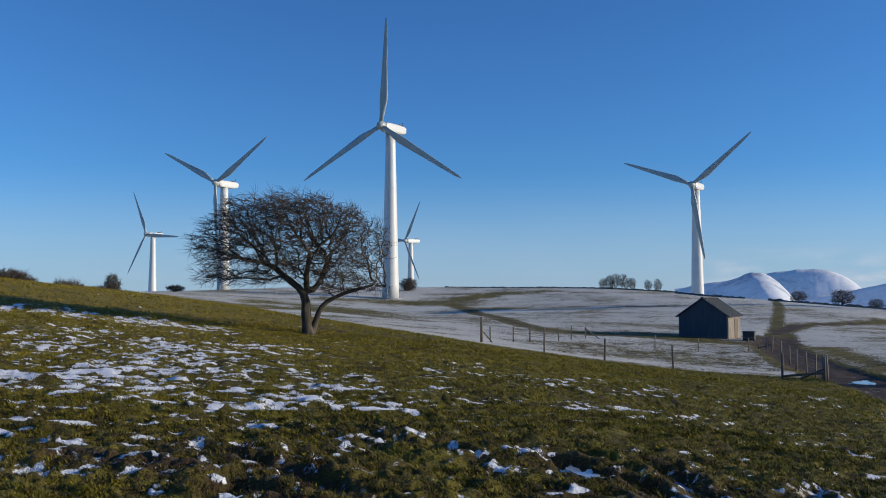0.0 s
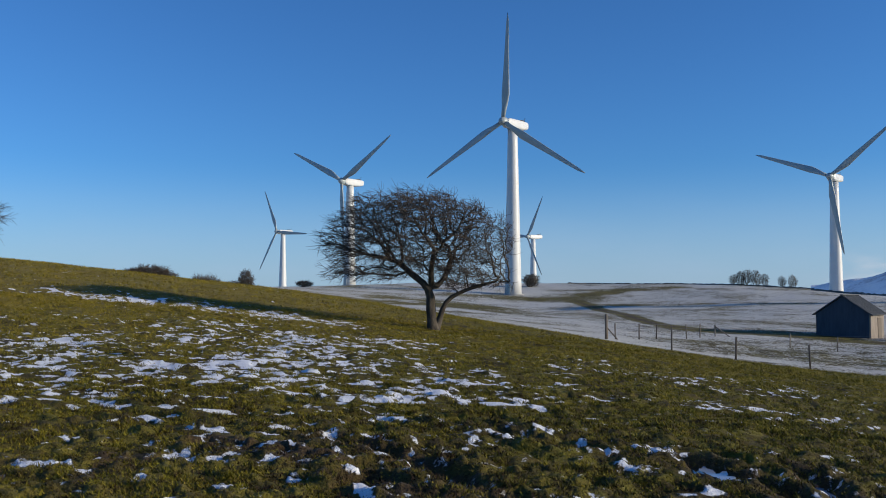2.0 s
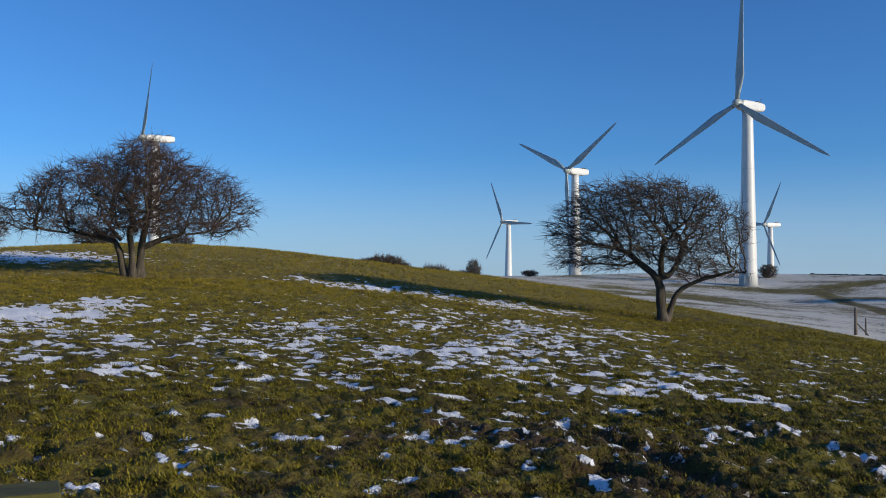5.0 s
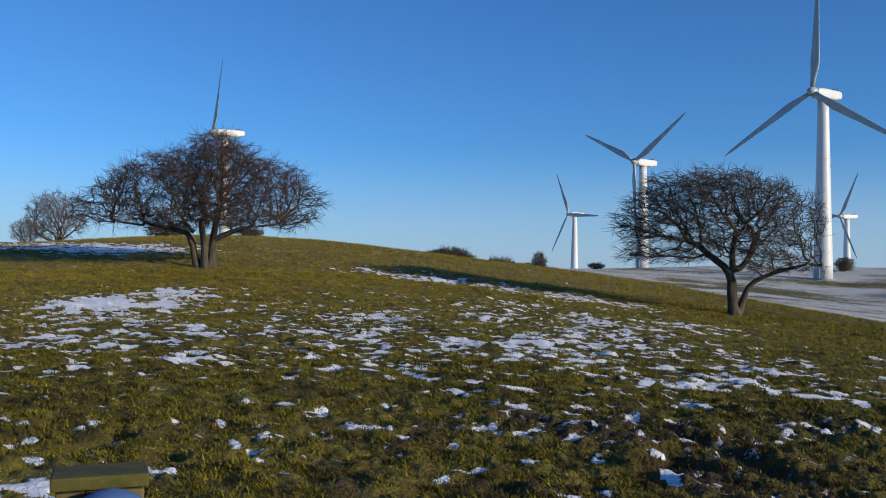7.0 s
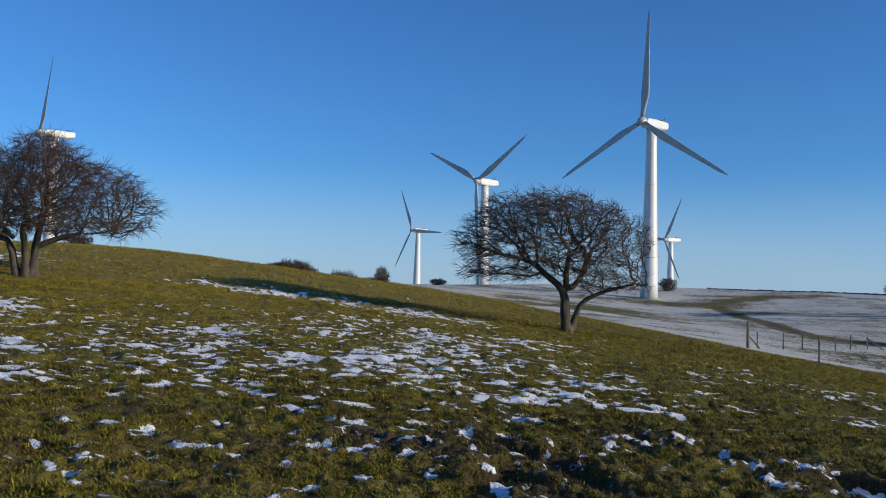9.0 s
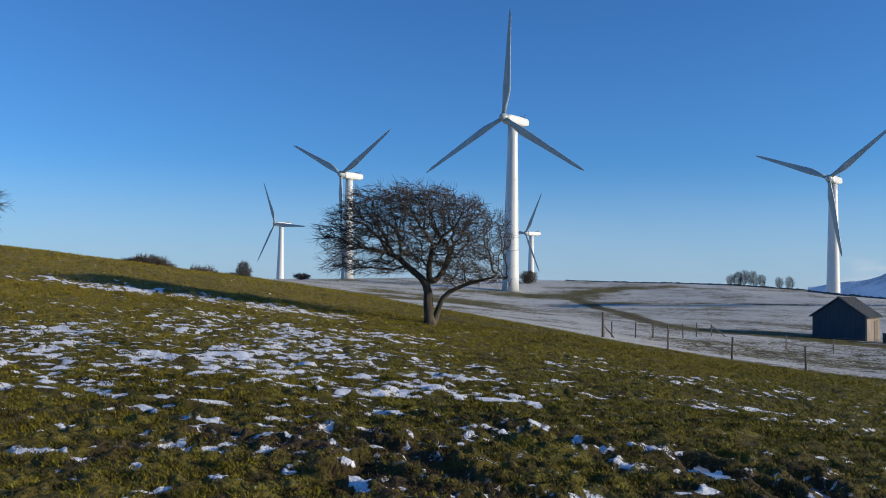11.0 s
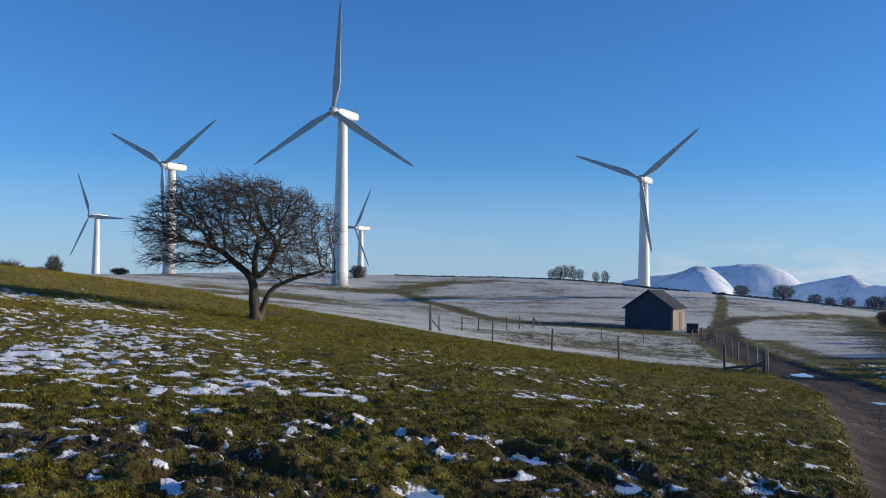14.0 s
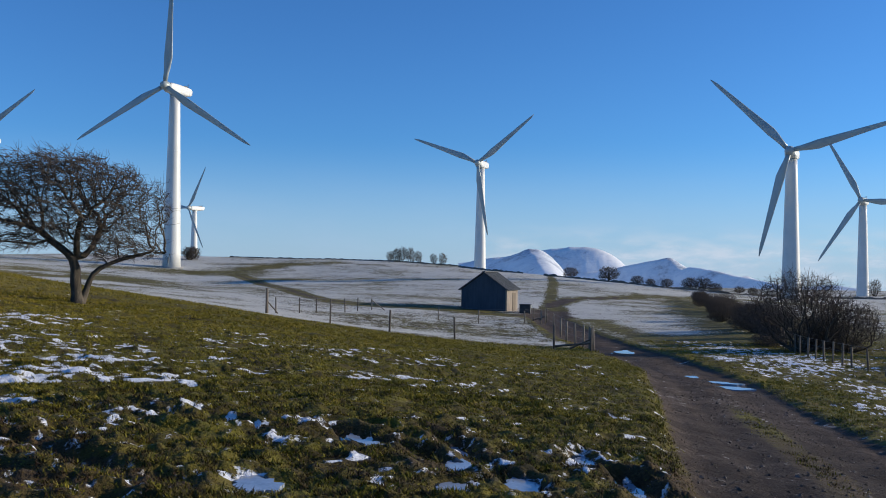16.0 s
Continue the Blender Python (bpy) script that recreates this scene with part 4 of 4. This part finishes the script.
set_out(thorn, [(25.2, 205, 0.75, 10), (29.4, 200, 0.62, 200), (30.2, 200, 0.5, 100), (31.2, 200, 0.6, 40), (32.6, 196, 0.8, 250), (33.4, 195, 0.85, 300), (34.1, 196, 0.6, 20), (36.3, 200, 0.5, 90), (35.5, 205, 0.5, 10)])
X, Y = polar(14.4, 235)
tree_far = shrub("tree", "small bare tree on the ridge", 23, 2.9, 4.0, X, Y, TWIG, "tree", stemmy=4, count=380, tip=0.019)
set_out(tree_far, [(13.6, 238, 0.7, 30), (14.0, 236, 0.9, 80), (14.9, 236, 1.0, 130), (15.4, 234, 0.8, 180), (16.4, 232, 0.7, 220), (17.0, 232, 0.8, 260), (44.5, 240, 1.2, 20), (43.0, 230, 1.0, 10)])
X, Y = polar(-46.9, 55)
bush_left = shrub("bush", "leafless grey shrub standing on the knoll's crest", 24, 3.4, 2.7, X, Y, TWIG_GREY, stemmy=7, count=800, tip=0.011)
set_out(bush_left, [(-48.5, 55, 0.5, 50), (-53, 62, 1.0, 100)])

# ---- the hedge past the track ----
X, Y = polar(39.0, 54)
hedge_bush = shrub("hedge_bush", "overgrown bare thorn hedge bush", 31, 5.5, 4.2, X, Y, HEDGE_TWIG, "hedge", stemmy=9, count=1700, tip=0.013)
tagged(hedge_bush, group="hedge beside the field")
rs = np.random.RandomState(5)
HEDGE = [(80, 124), (64, 94), (50.5, 70), (42, 56), (36.5, 46), (35.5, 38), (37, 30)]
for (ax, ay), (bx, by) in zip(HEDGE, HEDGE[1:]):
    n = max(1, int(math.hypot(bx - ax, by - ay) / 3.9))
    for i in range(n):
        t = (i + 0.5) / n
        hx, hy = ax + (bx - ax) * t + rs.normal(0, 0.5), ay + (by - ay) * t + rs.normal(0, 0.5)
        s = rs.uniform(0.38, 0.74) * (0.95 if 44 < hy < 58 else 0.76 if hy >= 58 else 0.9 if hy > 40 else 0.75)
        c = copy_thing(hedge_bush, pose(hx, hy, ground_z(hx, hy) - 0.05, 0, 0, rs.uniform(0, 360)))
        c.scale = (s, s, s * rs.uniform(0.85, 1.1))
        # brambles along the foot
        if 36 < hy < 100:
            hx, hy = hx - 0.6 + rs.normal(0, 0.4), hy + rs.normal(0, 0.8)
            c = copy_thing(hedge_bush, pose(hx, hy, ground_z(hx, hy) - 0.12, 0, 0, rs.uniform(0, 360)))
            c.scale = (s * 0.75, s * 0.75, s * 0.34)
            tagged(c, "low dark brambles along the foot of the hedge")


# ---- field walls along the ridge ----
WALL_STONE = plain("wall_stone", [(0.3, (0.05, 0.046, 0.04)), (0.55, (0.14, 0.13, 0.115)), (0.7, (0.40, 0.40, 0.40))], 2.2, 0.9, relief_d=0.06, strength=0.8)


def field_wall(spots, height, width, label, seed):
    rg = np.random.RandomState(seed)
    pts = []
    for (a0, d0), (a1, d1) in zip(spots, spots[1:]):
        n = max(2, int(abs(a1 - a0) / 0.15))
        pts += [polar(a0 + (a1 - a0) * q / n, d0 + (d1 - d0) * q / n) for q in range(n)]
    pts.append(polar(*spots[-1]))
    verts, faces = [], []
    for i, (x, y) in enumerate(pts):
        z = ground_z(x, y) + float((fbm(x, y, 14.0, 3, 3) - 0.5) * 0.5)
        ux, uy = x / math.hypot(x, y), y / math.hypot(x, y)
        h = height * rg.uniform(0.45, 1.2)
        for k, w in ((-0.5, -0.3), (-0.32, h), (0.32, h * 0.98), (0.5, -0.3)):
            verts.append((x + ux * k * width, y + uy * k * width, z + w))
        if i:
            a, b = (i - 1) * 4, i * 4
            faces += [(a + j, a + j + 1, b + j + 1, b + j) for j in range(3)]
    faces += [(0, 3, 2, 1), tuple(len(verts) - 4 + j for j in range(4))]
    root = new("field_wall")
    root.empty_display_size = 0.3
    raw_part("coursing", verts, faces, WALL_STONE, root, smooth_shade=False)
    return tagged(root, label, "wall")


field_wall([(3.5, 247), (9, 243), (14, 236), (18.2, 228)], 0.32, 0.8, "low dark dry stone wall along the ridge", 1)
field_wall([(18.0, 219), (19.4, 214), (22.2, 208)], 0.5, 3.0, "dark earth bank below the ridge turbine", 2)
field_wall([(23.5, 200), (27, 192), (31, 190), (35, 196), (40, 210), (47, 225)], 0.5, 0.8, "dark field wall under the skyline bushes", 3)


# ---- barn ----
def barn():
    x, y = polar(19.7, 97.5)
    root = thing("barn", x, y, None, -34.0)
    W, L, E, Rg, T = 5.1, 5.8, 2.35, 4.15, 0.14
    # front gable at local y = 0, facing -y; the long walls run back to y = L
    def gable(yy, mat, nm, lab):
        bm = bmesh.new()
        prof = [(-W / 2, -0.5), (W / 2, -0.5), (W / 2, E), (0, Rg), (-W / 2, E)]
        a = [bm.verts.new((u, yy, v)) for u, v in prof]
        b = [bm.verts.new((u, yy + T, v)) for u, v in prof]
        bm.faces.new(a)
        bm.faces.new(b[::-1])
        for i in range(5):
            bm.faces.new((a[i], b[i], b[(i + 1) % 5], a[(i + 1) % 5]))
        bmesh.ops.recalc_face_normals(bm, faces=bm.faces)
        return part(nm, bm, mat, root, lab)
    g1 = gable(0, SLATE_BOARD, "gable_wall", "dark boarded gable wall")
    gable(L - T, SLATE_BOARD, "gable_wall", "")
    for i in range(17):
        u = -W / 2 + 0.15 + i * (W - 0.3) / 16
        top = E + (Rg - E) * (1 - abs(u) / (W / 2)) - 0.05
        bm = bmesh.new()
        box(bm, 0.285, 0.02, top + 0.45, pose(u, -0.012, (top - 0.45) / 2), 0.004)
        part("board", bm, SLATE_BOARD, g1)
    for sx, mat, lab in ((-1, SLATE_BOARD, ""), (1, PALE_WOOD, "sunlit pale boarded side wall")):
        bm = bmesh.new()
        box(bm, T, L - 2 * T, E + 0.5, pose(sx * (W / 2 - T / 2), L / 2, (E - 0.5) / 2))
        w_ = part("side_wall", bm, mat, root, lab)
        if sx > 0:
            for i in range(14):
                bm = bmesh.new()
                box(bm, 0.03, 0.30, E + 0.35, pose(W / 2 + 0.018, 0.35 + i * 0.395, (E - 0.45) / 2), 0.006)
                part("board", bm, PALE_WOOD, w_)
            bm = bmesh.new()
            box(bm, 0.06, 1.5, 2.0, pose(W / 2 + 0.06, 3.6, 0.95), 0.01)
            part("door", bm, POST_WOOD, root, "dark plank side door")
    slope = math.atan2(Rg - E, W / 2)
    ln = math.hypot(W / 2, Rg - E) + 0.35
    for sx in (-1, 1):
        bm = bmesh.new()
        m = pose(0, L / 2, Rg + 0.10) @ pose(0, 0, 0, 0, math.degrees(slope) * sx, 0) @ pose(sx * ln / 2, 0, 0)
        box(bm, ln, L + 0.5, 0.07, m, 0.01)
        rf = part("roof_slope", bm, ROOFING, root, "weathered grey sheet roof")
        for i in range(12):
            bm = bmesh.new()
            m2 = pose(0, L / 2, Rg + 0.10) @ pose(0, 0, 0, 0, math.degrees(slope) * sx, 0) @ pose(sx * ln / 2, -L / 2 - 0.1 + i * 0.545, 0.05)
            box(bm, ln, 0.09, 0.05, m2, 0.01)
            part("roof_rib", bm, ROOFING, rf)
    bm = bmesh.new()
    box(bm, 0.34, L + 0.52, 0.08, pose(0, L / 2, Rg + 0.15), 0.02)
    part("ridge_cap", bm, ROOFING, root)
    bm = bmesh.new()
    box(bm, 0.16, 0.06, E, pose(W / 2 - 0.02, -0.05, E / 2), 0.01)
    part("corner_board", bm, PALE_POST, root, "pale corner board")
    return tagged(root, "small dark gable-roofed field barn with one sunlit side", "barn")


barn()


def feed_box():
    x, y = polar(22.38, 95.5)
    root = thing("feed_box", x, y, None, -30)
    bm = bmesh.new()
    box(bm, 1.15, 0.9, 0.85, pose(0, 0, 0.5), 0.03)
    part("body", bm, DARK_VENT, root, "dark box body")
    bm = bmesh.new()
    box(bm, 1.25, 1.0, 0.07, pose(0, 0, 0.96), 0.02)
    part("lid", bm, DARK_VENT, root)
    for a in (-0.45, 0.45):
        for b in (-0.34, 0.34):
            bm = bmesh.new()
            box(bm, 0.1, 0.1, 0.3, pose(a, b, 0.0))
            part("foot", bm, DARK_VENT, root)
    tagged(root, "dark box standing at the corner of the barn", "box")


feed_box()


# ---- fences ----
def post(parent, x, y, h, r, mat, z0):
    bm = bmesh.new()
    lathe(bm, [(r, -0.4), (r * 1.0, h * 0.5), (r * 0.94, h - 0.03), (r * 0.7, h)], 9)
    bmesh.ops.transform(bm, matrix=pose(x, y, z0, rs.normal(0, 1.6), rs.normal(0, 1.6), rs.uniform(0, 90)), verts=bm.verts)
    return part("post", bm, mat, parent, "", True)


def wire(parent, a, b, nm="wire", r=0.006):
    v, f = tubes([(np.array(a, float), np.array(b, float), r, r)], 4)
    return raw_part(nm, v, f, WIRE, parent)


def strut(parent, a, b, r, mat):
    v, f = tubes([(np.array(a, float), np.array(b, float), r, r)], 6)
    return raw_part("strut", v, f, mat, parent, "slanting brace")


def fence(spots, label, mat, wires=(0.35, 0.7, 1.02), h=1.15, r=0.055):
    root = new("fence")
    root.empty_display_size = 0.3
    pts = [polar(a, d) for a, d in spots]
    tops = []
    for x, y in pts:
        z0 = ground_z(x, y)
        post(root, x, y, h * rs.uniform(0.94, 1.06), r * rs.uniform(0.9, 1.15), mat, z0)
        tops.append((x, y, z0))
    for a, b in zip(tops, tops[1:]):
        for w in wires:
            wire(root, (a[0], a[1], a[2] + w * h), (b[0], b[1], b[2] + w * h))
    return tagged(root, label, "fence"), tops


f1, t1 = fence([(5.88, 60), (9.9, 55), (13.7, 53), (17.9, 50), (24.26, 47.5)], "post and wire fence below the grass brow", POST_WOOD)
x, y, z0 = t1[0]
post(f1, x, y, 1.65, 0.09, POST_WOOD, z0)
strut(f1, (x + 0.05, y, z0 + 0.75), (x + 0.75, y + 0.1, z0 - 0.05), 0.045, POST_WOOD)
f2, t2 = fence([(5.95, 61), (6.45, 68), (7.92, 73), (8.98, 77), (9.9, 80), (10.8, 83), (11.6, 86), (12.5, 88)], "old post and wire fence crossing the frosted field", POST_WOOD)
x, y, z0 = t2[-1]
strut(f2, (x + 0.03, y, z0 + 0.95), (x + 1.3, y - 0.1, z0 + 0.0), 0.05, POST_WOOD)
f3, t3 = fence([(12.5, 88), (16.8, 80), (19.4, 78), (22.35, 80), (23.4, 82)], "post and wire fence in front of the barn", PALE_POST)
f4, t4 = fence([(23.67, 82), (24.2, 75), (24.68, 68), (25.03, 63), (25.6, 58), (26.1, 53), (26.5, 49.5), (26.75, 46.5)], "post and wire fence along the gravel track", PALE_POST, h=1.2)


def gate(spot_a, spot_b, label):
    (ax, ay), (bx, by) = polar(*spot_a), polar(*spot_b)
    za, zb = ground_z(ax, ay), ground_z(bx, by)
    root = new("field_gate")
    root.empty_display_size = 0.3
    post(root, ax, ay, 1.2, 0.06, POST_WOOD, za)
    post(root, bx, by, 1.2, 0.06, POST_WOOD, zb)
    A, B = np.array((ax, ay, za)), np.array((bx, by, zb))
    up = np.array((0, 0, 1.0))
    v, f = tubes([(A + up * 0.08, B + up * 0.42, 0.06, 0.06)], 6)
    raw_part("rail", v, f, POST_WOOD, root, "fallen slanting rail")
    v, f = tubes([(A + (B - A) * 0.45 + up * 0.05, B + up * 0.62, 0.05, 0.05)], 6)
    raw_part("brace", v, f, POST_WOOD, root)
    return tagged(root, label, "gate")


HEDGE_FENCE = [(44.5, 41), (41.8, 45), (40.3, 48), (39.0, 52), (38.2, 58), (37.8, 65), (37.4, 74), (37.0, 84), (36.6, 95)]
spots = []
for (a0, d0), (a1, d1) in zip(HEDGE_FENCE, HEDGE_FENCE[1:]):
    for q in (0.0, 0.33, 0.67):
        spots.append((a0 + (a1 - a0) * q, (d0 + (d1 - d0) * q) * 0.97))
f5, t5 = fence(spots, "weathered post and wire fence along the hedge", POST_WOOD, h=1.05, r=0.045)

gate((24.26, 47.6), (26.6, 46.0), "broken timber fence corner with a slanting rail")
gate((22.9, 84), (23.75, 84), "timber gateway posts beside the track")


# ---- timber post-box beside the camera ----
def timber_box():
    x, y = polar(-44.2, 1.55)
    x, y = x - 0.097, y - 0.037
    z = 1.587 - 1.55 * math.tan(radians(11.6))
    g = ground_z(x, y)
    root = thing("timber_post", x, y, g, 44.0)
    top = z - g
    bm = bmesh.new()
    box(bm, 0.150, 0.10, 0.022, pose(0, 0.035, top - 0.011), 0.003)
    part("cap", bm, MOSSY, root, "mossy wooden cap")
    for i in range(3):
        bm = bmesh.new()
        box(bm, 0.0448, 0.055, top - 0.02 + 0.2, pose(-0.045 + i * 0.045, 0.015, (top - 0.03) / 2 - 0.1), 0.003)
        part("board", bm, YELLOW_WOOD, root, "yellowish cut timber board" if i == 0 else "")
    bm = bmesh.new()
    lathe(bm, [(0.055, -0.3), (0.055, -0.02), (0.045, 0.005), (0.022, 0.016), (0.004, 0.02)], 24, pose(0.015, -0.07, top - 0.029))
    part("round_cap", bm, BLUE_CAP, root, "rounded blue-grey cap", True)
    tagged(root, "short timber post with a mossy top and blue cap", "post")


timber_box()


# ---- puddles ----
# ice and snow in shade: the skylight's blue is put into the base colour
SKYLIT_SLUSH = plain("icy_skylit_slush", [(0.3, (0.20, 0.25, 0.33)), (0.7, (0.42, 0.47, 0.55))], 5, 0.12, relief_d=0.002)


def puddle(cx, cy, rx, ry, seed, label):
    a = -math.atan2(cx, cy)
    n = 64
    pts = []
    for i in range(n):
        t = 2 * math.pi * i / n
        q = 1.0 + 0.6 * noise.noise((math.cos(t) * 1.3 + seed, math.sin(t) * 1.3, seed * 0.7)) + 0.35 * noise.noise((math.cos(t) * 5 + seed, math.sin(t) * 5, seed))
        u, w = 1.05 * rx * q * math.cos(t), 1.05 * ry * q * math.sin(t)
        pts.append((cx + u * math.cos(a) - w * math.sin(a), cy + u * math.sin(a) + w * math.cos(a)))
    px, py = np.array(pts).T
    zs = land(px, py) + relief(px, py)
    z = float(np.percentile(zs, 58)) + 0.005
    bm = bmesh.new()
    up = [bm.verts.new((x, y, z)) for x, y in pts]
    dn = [bm.verts.new((x, y, z - 0.12)) for x, y in pts]
    bm.faces.new(up)
    bm.faces.new(dn[::-1])
    for i in range(n):
        bm.faces.new((up[i], dn[i], dn[(i + 1) % n], up[(i + 1) % n]))
    bmesh.ops.recalc_face_normals(bm, faces=bm.faces)
    return tagged(mesh_object("puddle", bm, SKYLIT_SLUSH), label, "puddle", "meltwater puddles")


# the last row stands for a bit of snow in shade
for i, row in enumerate(PUDDLES):
    puddle(*row, i + 1.5, "icy meltwater and shaded snow in a rut, painted skylight blue")
for i, row in enumerate(ROAD_PUDDLES):
    puddle(*row, i + 11.5, "shallow bright puddle on the gravel track")


# ---- grass ----
def grass():
    m, nt, b = material("grass_blades")
    g = nt.nodes.new("ShaderNodeNewGeometry")
    vec = coords(nt)
    patch, blot = noise_of(nt, vec, 1.1, 4), noise_of(nt, vec, 7.0, 5)
    f = calc(nt, "ADD", calc(nt, "MULTIPLY", g.outputs["Random Per Island"], 0.22), calc(nt, "MULTIPLY", patch, 0.35))
    f = calc(nt, "ADD", f, calc(nt, "MULTIPLY", calc(nt, "SUBTRACT", blot, 0.5), 1.5))
    f = calc(nt, "ADD", f, 0.235)
    f = calc(nt, "ADD", f, attr(nt, "blade_tone"))
    nt.links.new(ramp(nt, f, [(0.26, (0.028, 0.014, 0.005)), (0.40, (0.070, 0.052, 0.008)), (0.54, (0.140, 0.122, 0.006)), (0.68, (0.21, 0.172, 0.012)), (0.85, (0.31, 0.235, 0.035))]), b.inputs["Base Color"])
    b.inputs["Roughness"].default_value = 0.75
    b.inputs["Specular IOR Level"].default_value = 0.25
    rg = np.random.RandomState(77)
    n = 560000
    pick = rg.rand(n)
    r = np.where(pick < 0.36, rg.uniform(4.2, 14.0, n), np.where(pick < 0.78, rg.uniform(12.0, 34.0, n), rg.uniform(30.0, 62.0, n)))
    a = np.radians(rg.uniform(-54, 50, n))
    x, y = r * np.sin(a), r * np.cos(a)
    c = cover(x, y)
    keep = (c["snow"] < 0.30) & (c["track"] + rg.uniform(-0.1, 0.5, n) < 0.35) & (c["wet"] < 0.12) & (c["frost"] < 0.2) & (c["mud"] + rg.uniform(-0.35, 0.35, n) < 0.90)
    keep &= fbm(x, y, 0.20, 2, 61) + rg.uniform(-0.10, 0.10, n) > 0.36 - 0.05 * smooth(14, 9, r)
    x, y, r, mud, dry = x[keep], y[keep], r[keep], c["mud"][keep], c["dry"][keep]
    z = land(x, y) + relief(x, y)
    n, k = len(x), 6
    big = 0.62 + 0.034 * r
    ang = rg.uniform(0, 2 * np.pi, (n, k))
    lean = rg.uniform(0.3, 2.0, (n, k))
    tuft = smooth(0.40, 0.64, fbm(x, y, 0.13, 2, 63)) * (0.5 + fbm(x, y, 0.8, 2, 62))
    hgt = rg.uniform(0.010, 0.036, (n, k)) * big[:, None] * (0.35 + 1.25 * tuft)[:, None]
    wid = rg.uniform(0.004, 0.010, (n, k)) * big[:, None]
    bx = x[:, None] + rg.normal(0, 0.045, (n, k)) * big[:, None]
    by = y[:, None] + rg.normal(0, 0.045, (n, k)) * big[:, None]
    bz = z[:, None] - 0.008
    dx, dy = np.cos(ang), np.sin(ang)
    v = np.empty((n, k, 3, 3))
    v[:, :, 0] = np.stack([bx - dy * wid, by + dx * wid, bz + 0 * bx], -1)
    v[:, :, 1] = np.stack([bx + dy * wid, by - dx * wid, bz + 0 * bx], -1)
    v[:, :, 2] = np.stack([bx + dx * hgt * lean, by + dy * hgt * lean, bz + hgt], -1)
    v = v.reshape(-1, 3)
    me = bpy.data.meshes.new("grass")
    me.vertices.add(len(v))
    me.vertices.foreach_set("co", v.ravel())
    me.loops.add(len(v))
    me.loops.foreach_set("vertex_index", np.arange(len(v)))
    me.polygons.add(len(v) // 3)
    me.polygons.foreach_set("loop_start", np.arange(0, len(v), 3))
    me.update(calc_edges=True)
    # blades paler with distance and where dry, darker close by and on mud
    blade_tone = 0.16 * smooth(9, 26, r) - 0.05 * smooth(10, 6.5, r) * smooth(-0.75, -0.4, np.arctan2(x, y)) - 0.20 * np.clip(mud, 0, 0.5) + 0.10 * dry
    me.attributes.new("blade_tone", "FLOAT", "POINT").data.foreach_set("value", np.repeat(blade_tone, k * 3).astype(np.float32))
    me.materials.append(m)
    tagged(new("grass", me), "short tussocky winter grass on the pasture", "grass", kind="stuff")


grass()


# ---- loose stones on the track ----
def stones():
    rg = np.random.RandomState(91)
    n = 26000
    x, y = rg.uniform(0, 24, n), rg.uniform(1, 42, n)
    td, _ = near_line(x, y, TRACK)
    keep = (td < 1.8) & (fbm(x, y, 1.5, 2, 71) + 0.25 * np.exp(-((td - 0.55) / 0.4) ** 2) > 0.52 + rg.uniform(-0.1, 0.1, n))
    x, y = x[keep], y[keep]
    z = land(x, y) + relief(x, y)
    n = len(x)
    size = 0.010 + 0.030 * rg.rand(n) ** 3
    unit = np.array([(1, 0, 0), (0, 1, 0), (-1, 0, 0), (0, -1, 0), (0, 0, 0.7), (0, 0, -0.5)], float)
    v = unit[None] * (size[:, None, None] * rg.uniform(0.6, 1.3, (n, 6, 1)))
    a = rg.uniform(0, 6.28, n)
    c, s_ = np.cos(a)[:, None], np.sin(a)[:, None]
    vx, vy = v[:, :, 0] * c - v[:, :, 1] * s_, v[:, :, 0] * s_ + v[:, :, 1] * c
    verts = np.stack([vx + x[:, None], vy + y[:, None], v[:, :, 2] + z[:, None] + 0.003], -1).reshape(-1, 3)
    tri = np.array([(0, 1, 4), (1, 2, 4), (2, 3, 4), (3, 0, 4), (1, 0, 5), (2, 1, 5), (3, 2, 5), (0, 3, 5)])
    faces = (tri[None] + (np.arange(n) * 6)[:, None, None]).reshape(-1, 3)
    ob = raw_part("gravel", verts.tolist(), faces.tolist(), STONE, smooth_shade=False)
    tagged(ob, "loose grey-brown stones on the farm track", "gravel", kind="stuff")


def stone_material():
    m, nt, b = material("loose_stone")
    g = nt.nodes.new("ShaderNodeNewGeometry")
    nt.links.new(ramp(nt, g.outputs["Random Per Island"], [(0.0, (0.025, 0.019, 0.015)), (0.6, (0.07, 0.056, 0.046)), (1.0, (0.19, 0.16, 0.14))]), b.inputs["Base Color"])
    b.inputs["Roughness"].default_value = 0.85
    return m


STONE = stone_material()
stones()
